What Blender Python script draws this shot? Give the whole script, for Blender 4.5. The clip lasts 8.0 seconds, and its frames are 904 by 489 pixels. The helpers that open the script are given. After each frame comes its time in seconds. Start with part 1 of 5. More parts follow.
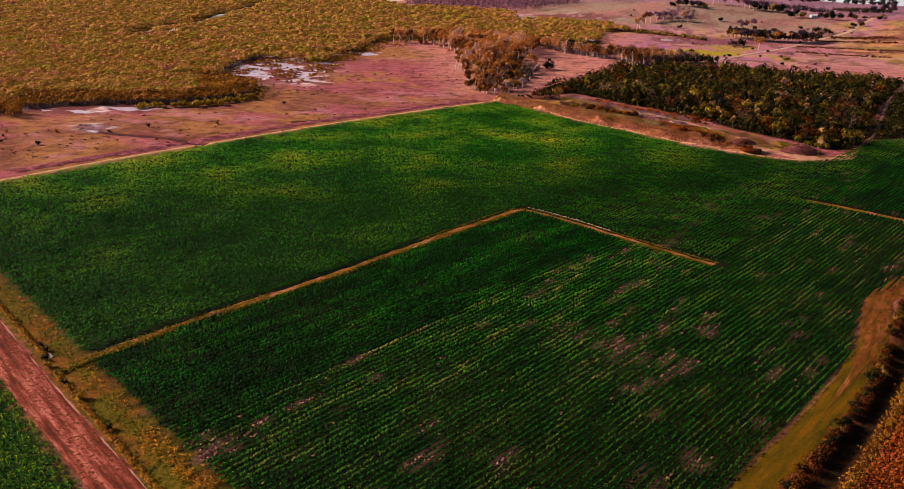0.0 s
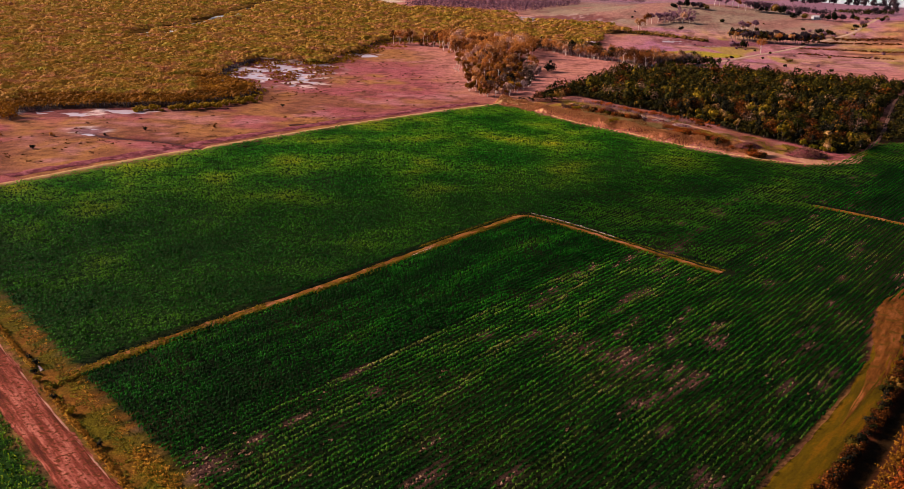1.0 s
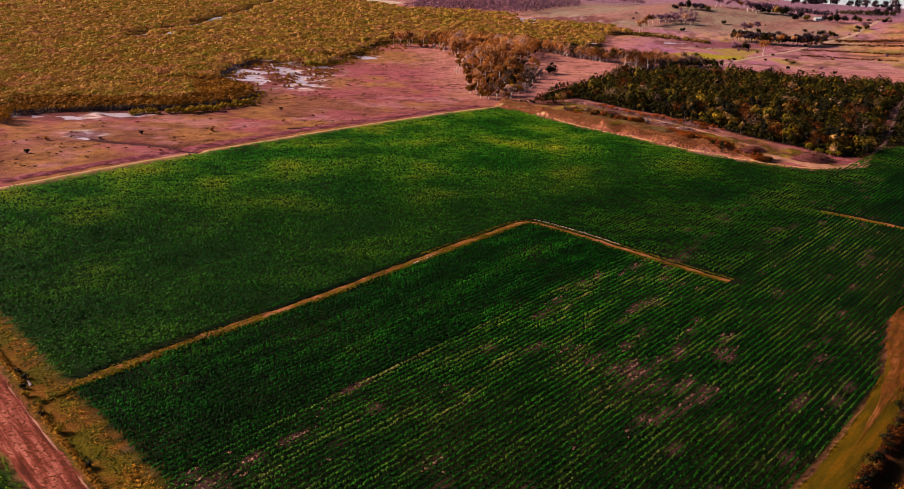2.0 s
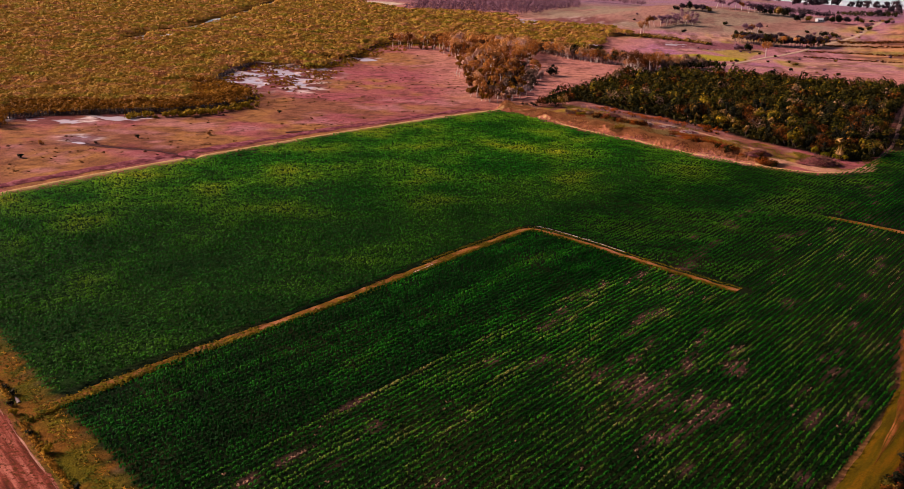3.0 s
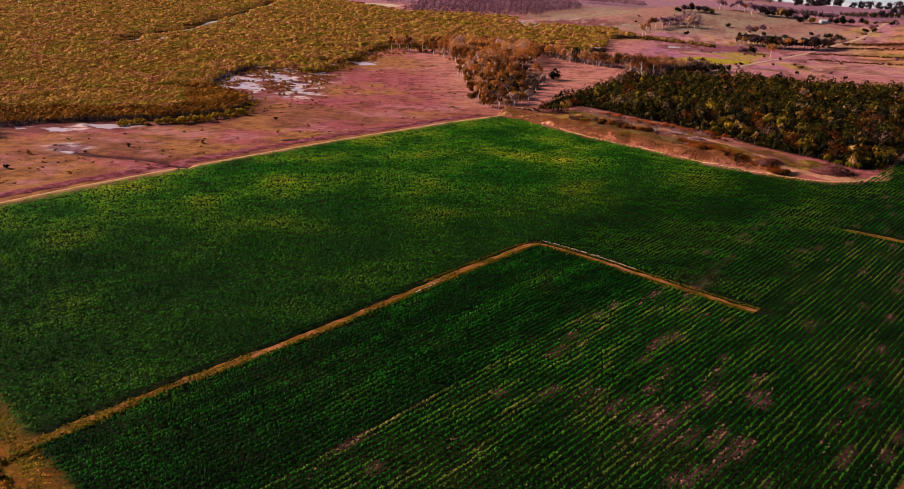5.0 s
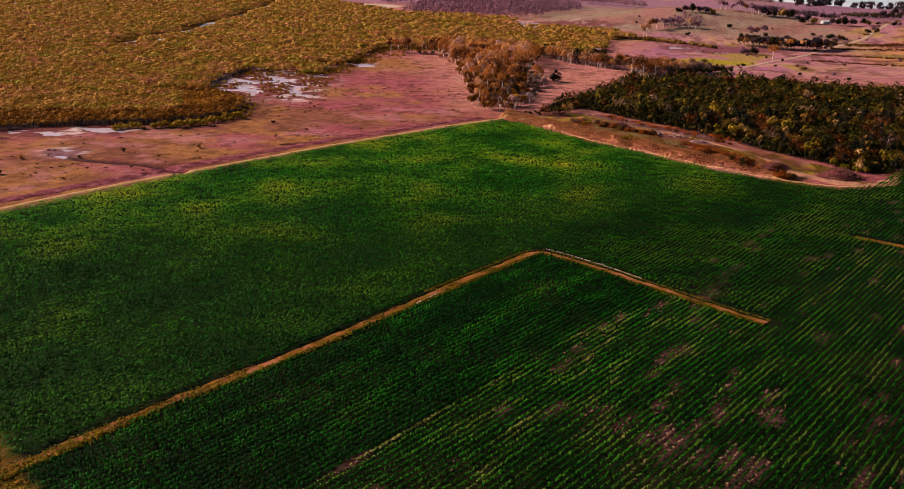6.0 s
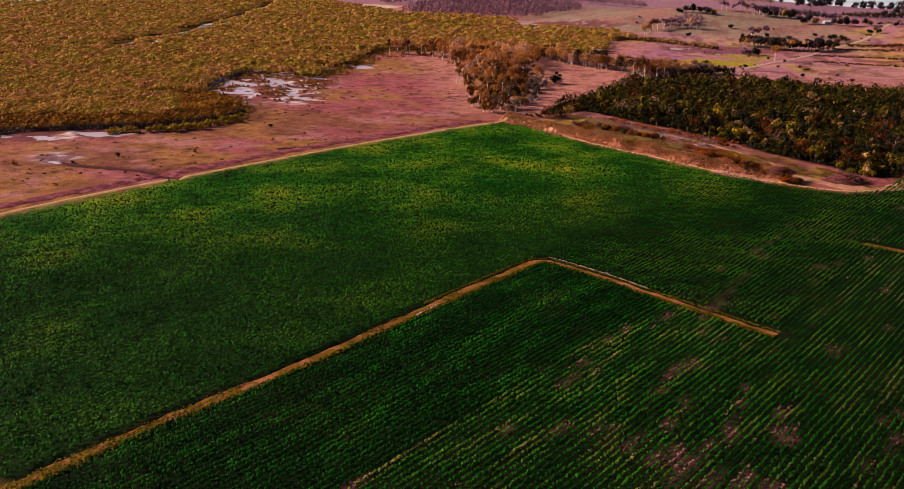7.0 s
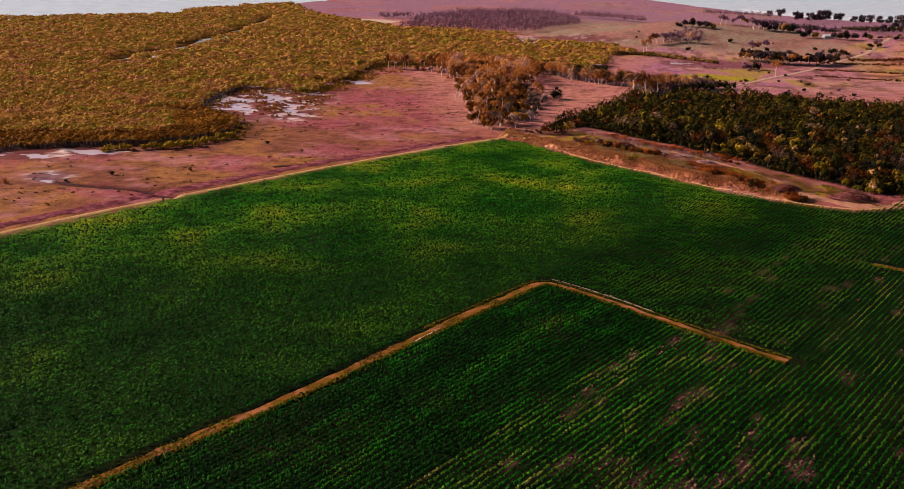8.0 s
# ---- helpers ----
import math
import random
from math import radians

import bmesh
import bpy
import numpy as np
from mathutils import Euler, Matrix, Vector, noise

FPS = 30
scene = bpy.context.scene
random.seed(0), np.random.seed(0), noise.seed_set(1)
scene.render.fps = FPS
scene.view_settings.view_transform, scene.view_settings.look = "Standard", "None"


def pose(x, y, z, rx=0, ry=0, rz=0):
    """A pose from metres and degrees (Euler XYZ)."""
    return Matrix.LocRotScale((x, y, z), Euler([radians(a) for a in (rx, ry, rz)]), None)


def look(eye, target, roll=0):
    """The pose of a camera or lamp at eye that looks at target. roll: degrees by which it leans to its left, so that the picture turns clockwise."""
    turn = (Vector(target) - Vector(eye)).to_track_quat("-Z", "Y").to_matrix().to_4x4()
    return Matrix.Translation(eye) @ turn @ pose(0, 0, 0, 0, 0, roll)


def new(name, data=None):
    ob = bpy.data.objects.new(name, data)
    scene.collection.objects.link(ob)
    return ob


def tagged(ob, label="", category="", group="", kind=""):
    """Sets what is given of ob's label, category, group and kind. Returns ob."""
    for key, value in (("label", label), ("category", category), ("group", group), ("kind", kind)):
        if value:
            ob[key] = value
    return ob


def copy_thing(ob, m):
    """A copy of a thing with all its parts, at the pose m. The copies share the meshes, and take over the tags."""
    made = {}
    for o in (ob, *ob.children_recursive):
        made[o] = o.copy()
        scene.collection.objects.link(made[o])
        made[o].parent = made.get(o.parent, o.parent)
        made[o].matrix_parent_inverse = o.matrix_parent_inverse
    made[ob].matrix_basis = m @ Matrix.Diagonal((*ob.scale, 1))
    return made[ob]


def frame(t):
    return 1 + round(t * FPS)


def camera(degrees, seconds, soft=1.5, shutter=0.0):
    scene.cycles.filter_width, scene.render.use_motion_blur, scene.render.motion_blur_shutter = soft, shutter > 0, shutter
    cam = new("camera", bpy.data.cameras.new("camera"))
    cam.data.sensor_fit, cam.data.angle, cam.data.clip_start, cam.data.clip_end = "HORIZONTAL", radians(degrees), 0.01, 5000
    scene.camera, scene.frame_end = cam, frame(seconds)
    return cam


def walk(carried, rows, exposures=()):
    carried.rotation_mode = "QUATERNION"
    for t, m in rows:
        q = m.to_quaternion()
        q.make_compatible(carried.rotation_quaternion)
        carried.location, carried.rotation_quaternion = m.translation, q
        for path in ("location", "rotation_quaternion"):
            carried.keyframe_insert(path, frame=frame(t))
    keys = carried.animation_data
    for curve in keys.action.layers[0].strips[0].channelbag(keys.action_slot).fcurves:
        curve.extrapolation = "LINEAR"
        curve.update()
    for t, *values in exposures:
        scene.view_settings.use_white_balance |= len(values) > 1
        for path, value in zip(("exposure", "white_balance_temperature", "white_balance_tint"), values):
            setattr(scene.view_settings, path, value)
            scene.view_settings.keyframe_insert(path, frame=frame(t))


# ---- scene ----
# The drone: a steady forward flight at about 100 m, with a small tilt up at the end.
LENS = 52.7
cam = camera(LENS, 8.0, soft=0.85)
# seconds, x, y, z, pitch, yaw, roll
FLIGHT = [
    (0.0, 3.25, -6.30, 100.55, -18.622, 4.93, 1.86),
    (0.5, 2.66, -2.88, 100.42, -18.586, 4.92, 1.87),
    (1.0, 2.04, 0.60, 100.34, -18.554, 4.91, 1.87),
    (1.5, 1.40, 4.12, 100.31, -18.525, 4.90, 1.87),
    (3.0, -0.61, 14.98, 100.43, -18.456, 4.86, 1.84),
    (3.5, -1.29, 18.69, 100.53, -18.439, 4.84, 1.82),
    (4.0, -1.98, 22.44, 100.66, -18.425, 4.83, 1.80),
    (4.5, -2.66, 26.23, 100.80, -18.414, 4.81, 1.78),
    (6.0, -4.64, 37.83, 101.32, -18.401, 4.75, 1.68),
    (6.5, -5.27, 41.76, 101.50, -18.403, 4.72, 1.65),
    (7.0, -5.87, 45.72, 101.69, -18.408, 4.70, 1.60),
    (7.5, -6.44, 49.72, 101.87, -18.416, 4.68, 1.56),
    (7.6, -6.55, 50.52, 101.90, -18.384, 4.67, 1.55),
    (7.7, -6.66, 51.32, 101.94, -18.174, 4.67, 1.54),
    (7.8, -6.77, 52.13, 101.97, -17.973, 4.66, 1.53),
    (7.9, -6.87, 52.93, 102.00, -17.772, 4.66, 1.52),
    (8.0, -6.98, 53.74, 102.04, -17.580, 4.65, 1.51),
]


def flight_pose(x, y, z, pitch, yaw, roll):
    p, w = radians(pitch), radians(yaw)
    ahead = Vector((-math.sin(w) * math.cos(p), math.cos(w) * math.cos(p), math.sin(p)))
    return look((x, y, z), Vector((x, y, z)) + ahead * 50, roll)


EXPOSURE = 1.1
walk(cam, [(row[0], flight_pose(*row[1:])) for row in FLIGHT],
     exposures=[(0.0, EXPOSURE, 6500, 14), (8.0, EXPOSURE - 0.2, 6500, 14)])

# ---- sun and sky ----
SUN_UP, SUN_TURN = 27.0, -80.0   # elevation; compass turn from +y, minus is to the left
world = bpy.data.worlds.new("evening_sky")
world.use_nodes = True
scene.world = world
sky = world.node_tree.nodes.new("ShaderNodeTexSky")
sky.sky_type, sky.sun_disc = "NISHITA", False
sky.sun_elevation, sky.sun_rotation = radians(SUN_UP), radians(SUN_TURN)
sky.air_density, sky.dust_density, sky.ozone_density = 0.55, 0.8, 0.6
world.node_tree.links.new(sky.outputs[0], world.node_tree.nodes["Background"].inputs[0])
world.node_tree.nodes["Background"].inputs[1].default_value = 0.05
sun_data = bpy.data.lights.new("sun", "SUN")
sun_data.energy, sun_data.angle, sun_data.color = 5.0, radians(15.0), (1.0, 0.79, 0.65)
sun = new("sun", sun_data)
towards = Vector((math.sin(radians(SUN_TURN)) * math.cos(radians(SUN_UP)), math.cos(radians(SUN_TURN)) * math.cos(radians(SUN_UP)), math.sin(radians(SUN_UP))))
sun.matrix_world = look(towards * 400, (0, 0, 0))

# ---- small numerical tools ----
rng = np.random.default_rng(7)


def lattice(ix, iy, seed):
    h = (ix.astype(np.int64) * 374761393 + iy.astype(np.int64) * 668265263 + seed * 974711) & 0x7FFFFFFF
    h = ((h ^ (h >> 13)) * 1274126177) & 0x7FFFFFFF
    return ((h ^ (h >> 16)) & 0xFFFF) / 65535.0


def value_noise(x, y, size, seed=0):
    """Smooth noise from 0 to 1 with lumps of that size in metres."""
    x, y = np.asarray(x, float) / size, np.asarray(y, float) / size
    ix, iy = np.floor(x), np.floor(y)
    fx, fy = x - ix, y - iy
    fx, fy = fx * fx * (3 - 2 * fx), fy * fy * (3 - 2 * fy)
    a, b = lattice(ix, iy, seed), lattice(ix + 1, iy, seed)
    c, d = lattice(ix, iy + 1, seed), lattice(ix + 1, iy + 1, seed)
    return (a + (b - a) * fx) * (1 - fy) + (c + (d - c) * fx) * fy


def cloud(x, y, size, seed=0):
    return (value_noise(x, y, size, seed) * 0.55 + value_noise(x, y, size * 0.43, seed + 1) * 0.28
            + value_noise(x, y, size * 0.19, seed + 2) * 0.17)


def edge_distance(poly, x, y):
    """Distance to a closed outline, minus inside it."""
    x, y = np.asarray(x, float), np.asarray(y, float)
    best, inside = np.full(x.shape, 1e9), np.zeros(x.shape, bool)
    for (ax, ay), (bx, by) in zip(poly, poly[1:] + poly[:1]):
        dx, dy = bx - ax, by - ay
        k = np.clip(((x - ax) * dx + (y - ay) * dy) / (dx * dx + dy * dy), 0, 1)
        best = np.minimum(best, np.hypot(x - ax - k * dx, y - ay - k * dy))
        if ay != by:
            inside ^= ((ay > y) != (by > y)) & (x < ax + (y - ay) * dx / dy)
    return np.where(inside, -best, best)


def line_distance(line, x, y):
    x, y = np.asarray(x, float), np.asarray(y, float)
    best = np.full(x.shape, 1e9)
    for (ax, ay), (bx, by) in zip(line, line[1:]):
        dx, dy = bx - ax, by - ay
        k = np.clip(((x - ax) * dx + (y - ay) * dy) / (dx * dx + dy * dy), 0, 1)
        best = np.minimum(best, np.hypot(x - ax - k * dx, y - ay - k * dy))
    return best


def ramp(v, lo, hi):
    k = np.clip((np.asarray(v, float) - lo) / (hi - lo), 0, 1)
    return k * k * (3 - 2 * k)


# ---- the plan ----
ALONG, ACROSS = np.array((0.562, 0.827)), np.array((0.827, -0.562))   # of the cane rows
CANE = [(-232, 306), (-212, 334), (-180, 382), (-145.5, 432), (-99.5, 494), (-48.5, 555), (-22, 581), (-7, 571), (28, 529), (59, 502), (86, 475), (113, 459), (134, 451),
        (150, 455), (172, 487), (189, 514), (213, 524), (330, 575), (330, 380), (124, 277), (107, 262), (101, 247), (90, 219),
        (77, 198), (58, 171), (46, 152), (6, 98), (-8, 96), (-51, 138), (-101, 185), (-152, 234)]
TRACK_MID = [(-107, 181), (-85, 215.5), (-58, 252), (-32, 293), (-14, 320), (-3, 336), (1.5, 339), (7, 336), (21, 325.5), (37, 310.5), (66, 286)]
HEDGE_SHADE = [(42, 121.5), (58, 146.5), (73, 168.5), (90, 195.5), (101, 215.5), (111, 237.5), (123, 261.5)]   # shadow band behind the hedge
TRACK_EAST = [(119, 377), (135, 366), (151, 354), (190, 326), (240, 290)]
ROAD = [(-230, 296), (-175, 240), (-126, 190), (-100.5, 164.5), (-71, 136), (-20, 86), (40, 26), (110, -44), (200, -134)]
GRASS_TRACK = [(-10, 76), (6, 88), (50, 153), (66, 175), (82, 200), (95, 222), (103, 240), (108, 254)]
BEND = [(74, 187), (84, 203), (95, 222), (103, 241), (110, 260), (121, 276), (140, 291), (165, 306)]
SEA_LAND = [(-1600, 500), (-900, 1190), (-751, 1301), (-557, 1463), (-592, 1571), (-539, 1725), (-490, 1954), (-420, 2500), (-200, 2900),
            (250, 2850), (440, 2150), (545, 2010), (620, 1940), (760, 1880), (1500, 1700), (1900, -900), (-1600, -900)]
MANGROVE = [(-420, 400), (-310, 452), (-277, 497), (-240, 513), (-206, 524), (-178, 560), (-184, 598), (-232, 650), (-226, 742), (-172, 722),
            (-160, 817), (-152, 925), (-100, 935), (-60, 915), (-20, 935), (30, 915), (66, 975), (76, 1085), (112, 1112), (84, 1160),
            (30, 1180), (-25, 1250), (-100, 1320), (-190, 1340), (-300, 1470), (-360, 1560), (-480, 1850), (-545, 1690), (-590, 1560), (-565, 1480), (-640, 1385),
            (-751, 1294), (-900, 1180), (-900, 700)]
SCRUB = [(9, 626), (29, 634), (48, 618), (65, 597), (82, 584), (96, 562), (111, 548), (118, 532), (131, 519), (141, 507), (150, 495), (161, 485), (172, 488), (190, 522), (212, 580), (232, 630), (266, 700), (300, 770),
         (262, 768), (244, 761), (182, 792), (131, 800), (68, 768), (46, 704), (14, 656)]
CREEK = [(-414, 1470), (-404, 1400), (-390, 1330), (-394, 1260), (-380, 1200), (-388, 1130), (-378, 1070), (-381, 1020), (-372, 990), (-384, 950), (-392, 905), (-384, 862)]
GULLY = [(-226, 441), (-208, 435), (-195, 434), (-177, 432), (-163, 424), (-150, 418)]
BANK = [(-20, 590), (4, 568), (28, 545), (54, 520), (74, 499), (92, 484), (112, 470)]
SCRUB_TRACK = [(24, 604), (45, 593), (66, 574), (82, 559), (95, 541), (108, 523), (117, 502), (124, 482), (134, 467), (152, 462), (166, 470), (178, 494)]
BUSH_TRACK = [(172, 484), (188, 512), (202, 540), (218, 580), (236, 625), (262, 690), (300, 750)]
SCRUB_EAST = [(196, 522), (214, 530), (330, 582), (400, 690), (340, 770), (304, 746), (266, 690), (239, 625), (221, 580), (205, 545)]
HILL_ROAD = [(104, 780), (138, 824), (169, 869), (194, 906), (221, 943), (241, 967), (269, 1005), (309, 1061), (339, 1098), (365, 1125), (393, 1177), (426, 1238), (456, 1310)]
SALT_POOLS = [(-200, 690, 36, 52, 0.75), (-264, 488, 22, 9, 0.62), (-232, 502, 15, 9, 0.62), (-200, 874, 14, 9, 0.5), (-176, 790, 10, 8, 0.5), (-150, 806, 12, 8, 0.5),
              (24, 1226, 62, 40, 0.3), (150, 1045, 18, 14, 0.5), (176, 1003, 14, 9, 0.5), (45, 1010, 30, 10, 0.45), (-226, 448, 9, 7, 0.75), (-160, 640, 14, 16, 0.6)]


def hills(x, y):
    def mound(cx, cy, high, sx, sy):
        return high * np.exp(-((x - cx) / sx) ** 2 - ((y - cy) / sy) ** 2)
    return mound(215, 1340, 24, 170, 130) + mound(500, 1190, 18, 170, 170) + mound(60, 1640, 7, 160, 150) + mound(420, 1750, 6, 200, 200)


def height(x, y):
    x, y = np.asarray(x, float), np.asarray(y, float)
    z = hills(x, y)
    crop = edge_distance(CANE, x, y)
    rough = ramp(crop, 6, 60)
    z = z + rough * (cloud(x, y, 60, 3) - 0.45) * 0.7 + ramp(y, 900, 1300) * (cloud(x, y, 180, 8) - 0.4) * 3.0
    for px, py, sx, sy, cut in SALT_POOLS:
        k = np.exp(-((x - px) / sx) ** 2 - ((y - py) / sy) ** 2)
        z = z - ramp(k + (cloud(x, y * 1.4, 12, 21) - 0.5) * (3.4 if py < 1150 else 0.9), cut, cut + 0.3) * ramp(k, 0.1, 0.25) * 0.9
    z = z - 1.1 * np.exp(-(line_distance(GULLY, x, y) / 2.4) ** 2) - 2.5 * np.exp(-(line_distance(CREEK, x, y) / 9) ** 2)
    wob = (value_noise(x, y, 8, 31) - 0.5) * 2.0
    d = line_distance(BANK, x + wob, y + wob)
    z = z + (3.0 + 2.0 * value_noise(x, y, 6, 33)) * np.exp(-(d / 3.4) ** 2) * ramp(crop, 0.8, 3.2)
    coast = edge_distance(SEA_LAND, x, y) + (cloud(x, y, 60, 14) - 0.5) * 30
    z = z * (1 - ramp(coast, -90, -5)) - 3.0 * ramp(coast, -8, 25)
    # dip added under the hedge's painted shadow band
    z = z - 1.1 * np.exp(-(line_distance(HEDGE_SHADE, x, y) / 2.0) ** 2)
    # road drains beside the dirt road
    return z - 0.55 * np.exp(-((line_distance([(-172, 249), (-116, 193), (-70, 147), (-30, 107)], x, y)) / 1.3) ** 2) * ramp(-crop, -30, 0)


# ---- materials ----
def nodes_of(name):
    m = bpy.data.materials.new(name)
    m.use_nodes = True
    tree = m.node_tree
    return m, tree, tree.nodes["Principled BSDF"], tree.links


def add_noise(tree, size, detail=4.0, rough=0.6, stretch=None):
    """Noise whose lumps are about that many metres across, in world space."""
    where = tree.nodes.new("ShaderNodeNewGeometry")
    out = where.outputs["Position"]
    if stretch:
        mapping = tree.nodes.new("ShaderNodeMapping")
        mapping.vector_type = "TEXTURE"
        mapping.inputs["Rotation"].default_value = (0, 0, stretch[0])
        mapping.inputs["Scale"].default_value = stretch[1]
        tree.links.new(out, mapping.inputs[0])
        out = mapping.outputs[0]
    n = tree.nodes.new("ShaderNodeTexNoise")
    n.inputs["Scale"].default_value = 1.0 / size
    n.inputs["Detail"].default_value, n.inputs["Roughness"].default_value = detail, rough
    tree.links.new(out, n.inputs["Vector"])
    return n.outputs["Fac"]


def add_ramp(tree, fac, stops):
    r = tree.nodes.new("ShaderNodeValToRGB")
    e = r.color_ramp.elements
    while len(e) < len(stops):
        e.new(0.5)
    for k, (at, colour) in zip(e, stops):
        k.position, k.color = at, (*colour, 1)
    tree.links.new(fac, r.inputs[0])
    return r.outputs[0]


def add_mix(tree, fac, a, b, how="MIX"):
    n = tree.nodes.new("ShaderNodeMix")
    n.data_type, n.blend_type = "RGBA", how
    for value, socket in ((fac, n.inputs[0]), (a, n.inputs[6]), (b, n.inputs[7])):
        if isinstance(value, (int, float)):
            socket.default_value = value
        elif isinstance(value, tuple):
            socket.default_value = (*value, 1)
        else:
            tree.links.new(value, socket)
    return n.outputs[2]


def add_bump(tree, fac, strength, distance, shader):
    b = tree.nodes.new("ShaderNodeBump")
    b.inputs["Strength"].default_value, b.inputs["Distance"].default_value = strength, distance
    tree.links.new(fac, b.inputs["Height"])
    tree.links.new(b.outputs[0], shader.inputs["Normal"])


def earth(name, stops, patch=6.0, grain=0.35, rough=0.95, bump=0.6, stretch=None, blotch=None):
    """Soil, dust, dry grass: large patches, fine grain and relief."""
    m, tree, shader, links = nodes_of(name)
    big = add_ramp(tree, add_noise(tree, patch, 5, 0.65, stretch), stops)
    fine = add_ramp(tree, add_noise(tree, grain, 3, 0.7), [(0.25, (0.55, 0.55, 0.55)), (0.75, (1.25, 1.25, 1.25))])
    colour = add_mix(tree, 1.0, big, fine, "MULTIPLY")
    if blotch:
        spots = add_ramp(tree, add_noise(tree, blotch[0], 3, 0.6), [(0.52, (0, 0, 0)), (0.62, (1, 1, 1))])
        colour = add_mix(tree, spots, colour, blotch[1])
    links.new(colour, shader.inputs["Base Color"])
    shader.inputs["Roughness"].default_value = rough
    shader.inputs["Specular IOR Level"].default_value = 0.04
    add_bump(tree, add_noise(tree, grain, 4, 0.75), bump, 0.15, shader)
    return m


def foliage(name, stops, patch=40.0, spread=0.5, thin=0.25, per_object=0.0, patch_stops=None, across=None, lump=None, rows=None):
    """Leaves: each leaf or clump has its own shade; slow drifts of colour over the ground."""
    m, tree, shader, links = nodes_of(name)
    geo = tree.nodes.new("ShaderNodeNewGeometry")
    mixed = tree.nodes.new("ShaderNodeMath")
    mixed.operation = "MULTIPLY_ADD"
    links.new(geo.outputs["Random Per Island"], mixed.inputs[0])
    mixed.inputs[1].default_value = spread
    drift = tree.nodes.new("ShaderNodeMath")
    drift.operation = "MULTIPLY_ADD"
    links.new(add_noise(tree, patch, 2, 0.5, rows), drift.inputs[0])
    drift.inputs[1].default_value, drift.inputs[2].default_value = 2.1 * (1 - spread), -0.55 * (1 - spread) - 0.5 * per_object
    if per_object:
        info = tree.nodes.new("ShaderNodeObjectInfo")
        more = tree.nodes.new("ShaderNodeMath")
        more.operation = "MULTIPLY_ADD"
        links.new(info.outputs["Random"], more.inputs[0])
        more.inputs[1].default_value = per_object
        links.new(drift.outputs[0], more.inputs[2])
        drift = more
    links.new(drift.outputs[0], mixed.inputs[2])
    colour = add_ramp(tree, mixed.outputs[0], stops)
    if patch_stops:
        colour = add_mix(tree, 1.0, colour, add_ramp(tree, add_noise(tree, patch * 1.7, 3, 0.55), patch_stops), "MULTIPLY")
    if lump:
        size, lo, hi = lump
        colour = add_mix(tree, 1.0, colour, add_ramp(tree, add_noise(tree, size, 2, 0.5, rows), [(0.33, (lo, lo, lo)), (0.67, (hi, hi, hi))]), "MULTIPLY")
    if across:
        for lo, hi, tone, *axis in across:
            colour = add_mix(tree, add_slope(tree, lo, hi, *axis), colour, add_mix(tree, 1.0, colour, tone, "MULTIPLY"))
    links.new(colour, shader.inputs["Base Color"])
    shader.inputs["Roughness"].default_value = 0.75
    shader.inputs["Specular IOR Level"].default_value = 0.04
    see = tree.nodes.new("ShaderNodeBsdfTranslucent")
    links.new(colour, see.inputs[0])
    both = tree.nodes.new("ShaderNodeMixShader")
    both.inputs[0].default_value = thin
    links.new(shader.outputs[0], both.inputs[1])
    links.new(see.outputs[0], both.inputs[2])
    links.new(both.outputs[0], tree.nodes["Material Output"].inputs["Surface"])
    return m


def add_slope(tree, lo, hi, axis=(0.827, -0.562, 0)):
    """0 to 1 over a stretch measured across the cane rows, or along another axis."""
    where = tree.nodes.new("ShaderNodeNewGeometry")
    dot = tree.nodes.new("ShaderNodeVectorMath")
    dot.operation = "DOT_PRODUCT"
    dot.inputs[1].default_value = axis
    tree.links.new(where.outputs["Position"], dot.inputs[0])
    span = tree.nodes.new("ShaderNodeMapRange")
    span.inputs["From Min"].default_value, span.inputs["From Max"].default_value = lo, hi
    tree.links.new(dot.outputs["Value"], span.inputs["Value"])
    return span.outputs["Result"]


def bark(name, stops):
    m, tree, shader, links = nodes_of(name)
    links.new(add_ramp(tree, add_noise(tree, 0.8, 4, 0.6), stops), shader.inputs["Base Color"])
    shader.inputs["Roughness"].default_value = 0.8
    add_bump(tree, add_noise(tree, 0.15), 0.5, 0.05, shader)
    return m


def water(name, tone, rough, wave):
    m, tree, shader, links = nodes_of(name)
    links.new(add_ramp(tree, add_noise(tree, 30, 4), [(0.3, tone), (0.7, tuple(1.5 * c for c in tone))]), shader.inputs["Base Color"])
    shader.inputs["Roughness"].default_value, shader.inputs["IOR"].default_value = rough, 1.33
    add_bump(tree, add_noise(tree, wave, 3), 0.08, 0.3, shader)
    return m


ROWS = (radians(55.8), (5, 1, 1))   # drifts drawn out along the cane rows
GREEN_CANE = foliage("cane_leaf_tall", [(0.0, (0.007, 0.060, 0.002)), (0.36, (0.026, 0.150, 0.004)), (0.6, (0.085, 0.240, 0.007)), (0.82, (0.19, 0.30, 0.010)), (1.0, (0.28, 0.33, 0.015))], 30, 0.18, 0.3,
                     patch_stops=[(0.36, (0.40, 0.78, 0.8)), (0.5, (1, 1, 1)), (0.66, (1.7, 1.15, 1.2))], lump=(2.6, 0.62, 1.35),
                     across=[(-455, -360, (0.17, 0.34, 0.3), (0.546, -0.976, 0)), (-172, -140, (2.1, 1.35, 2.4))])
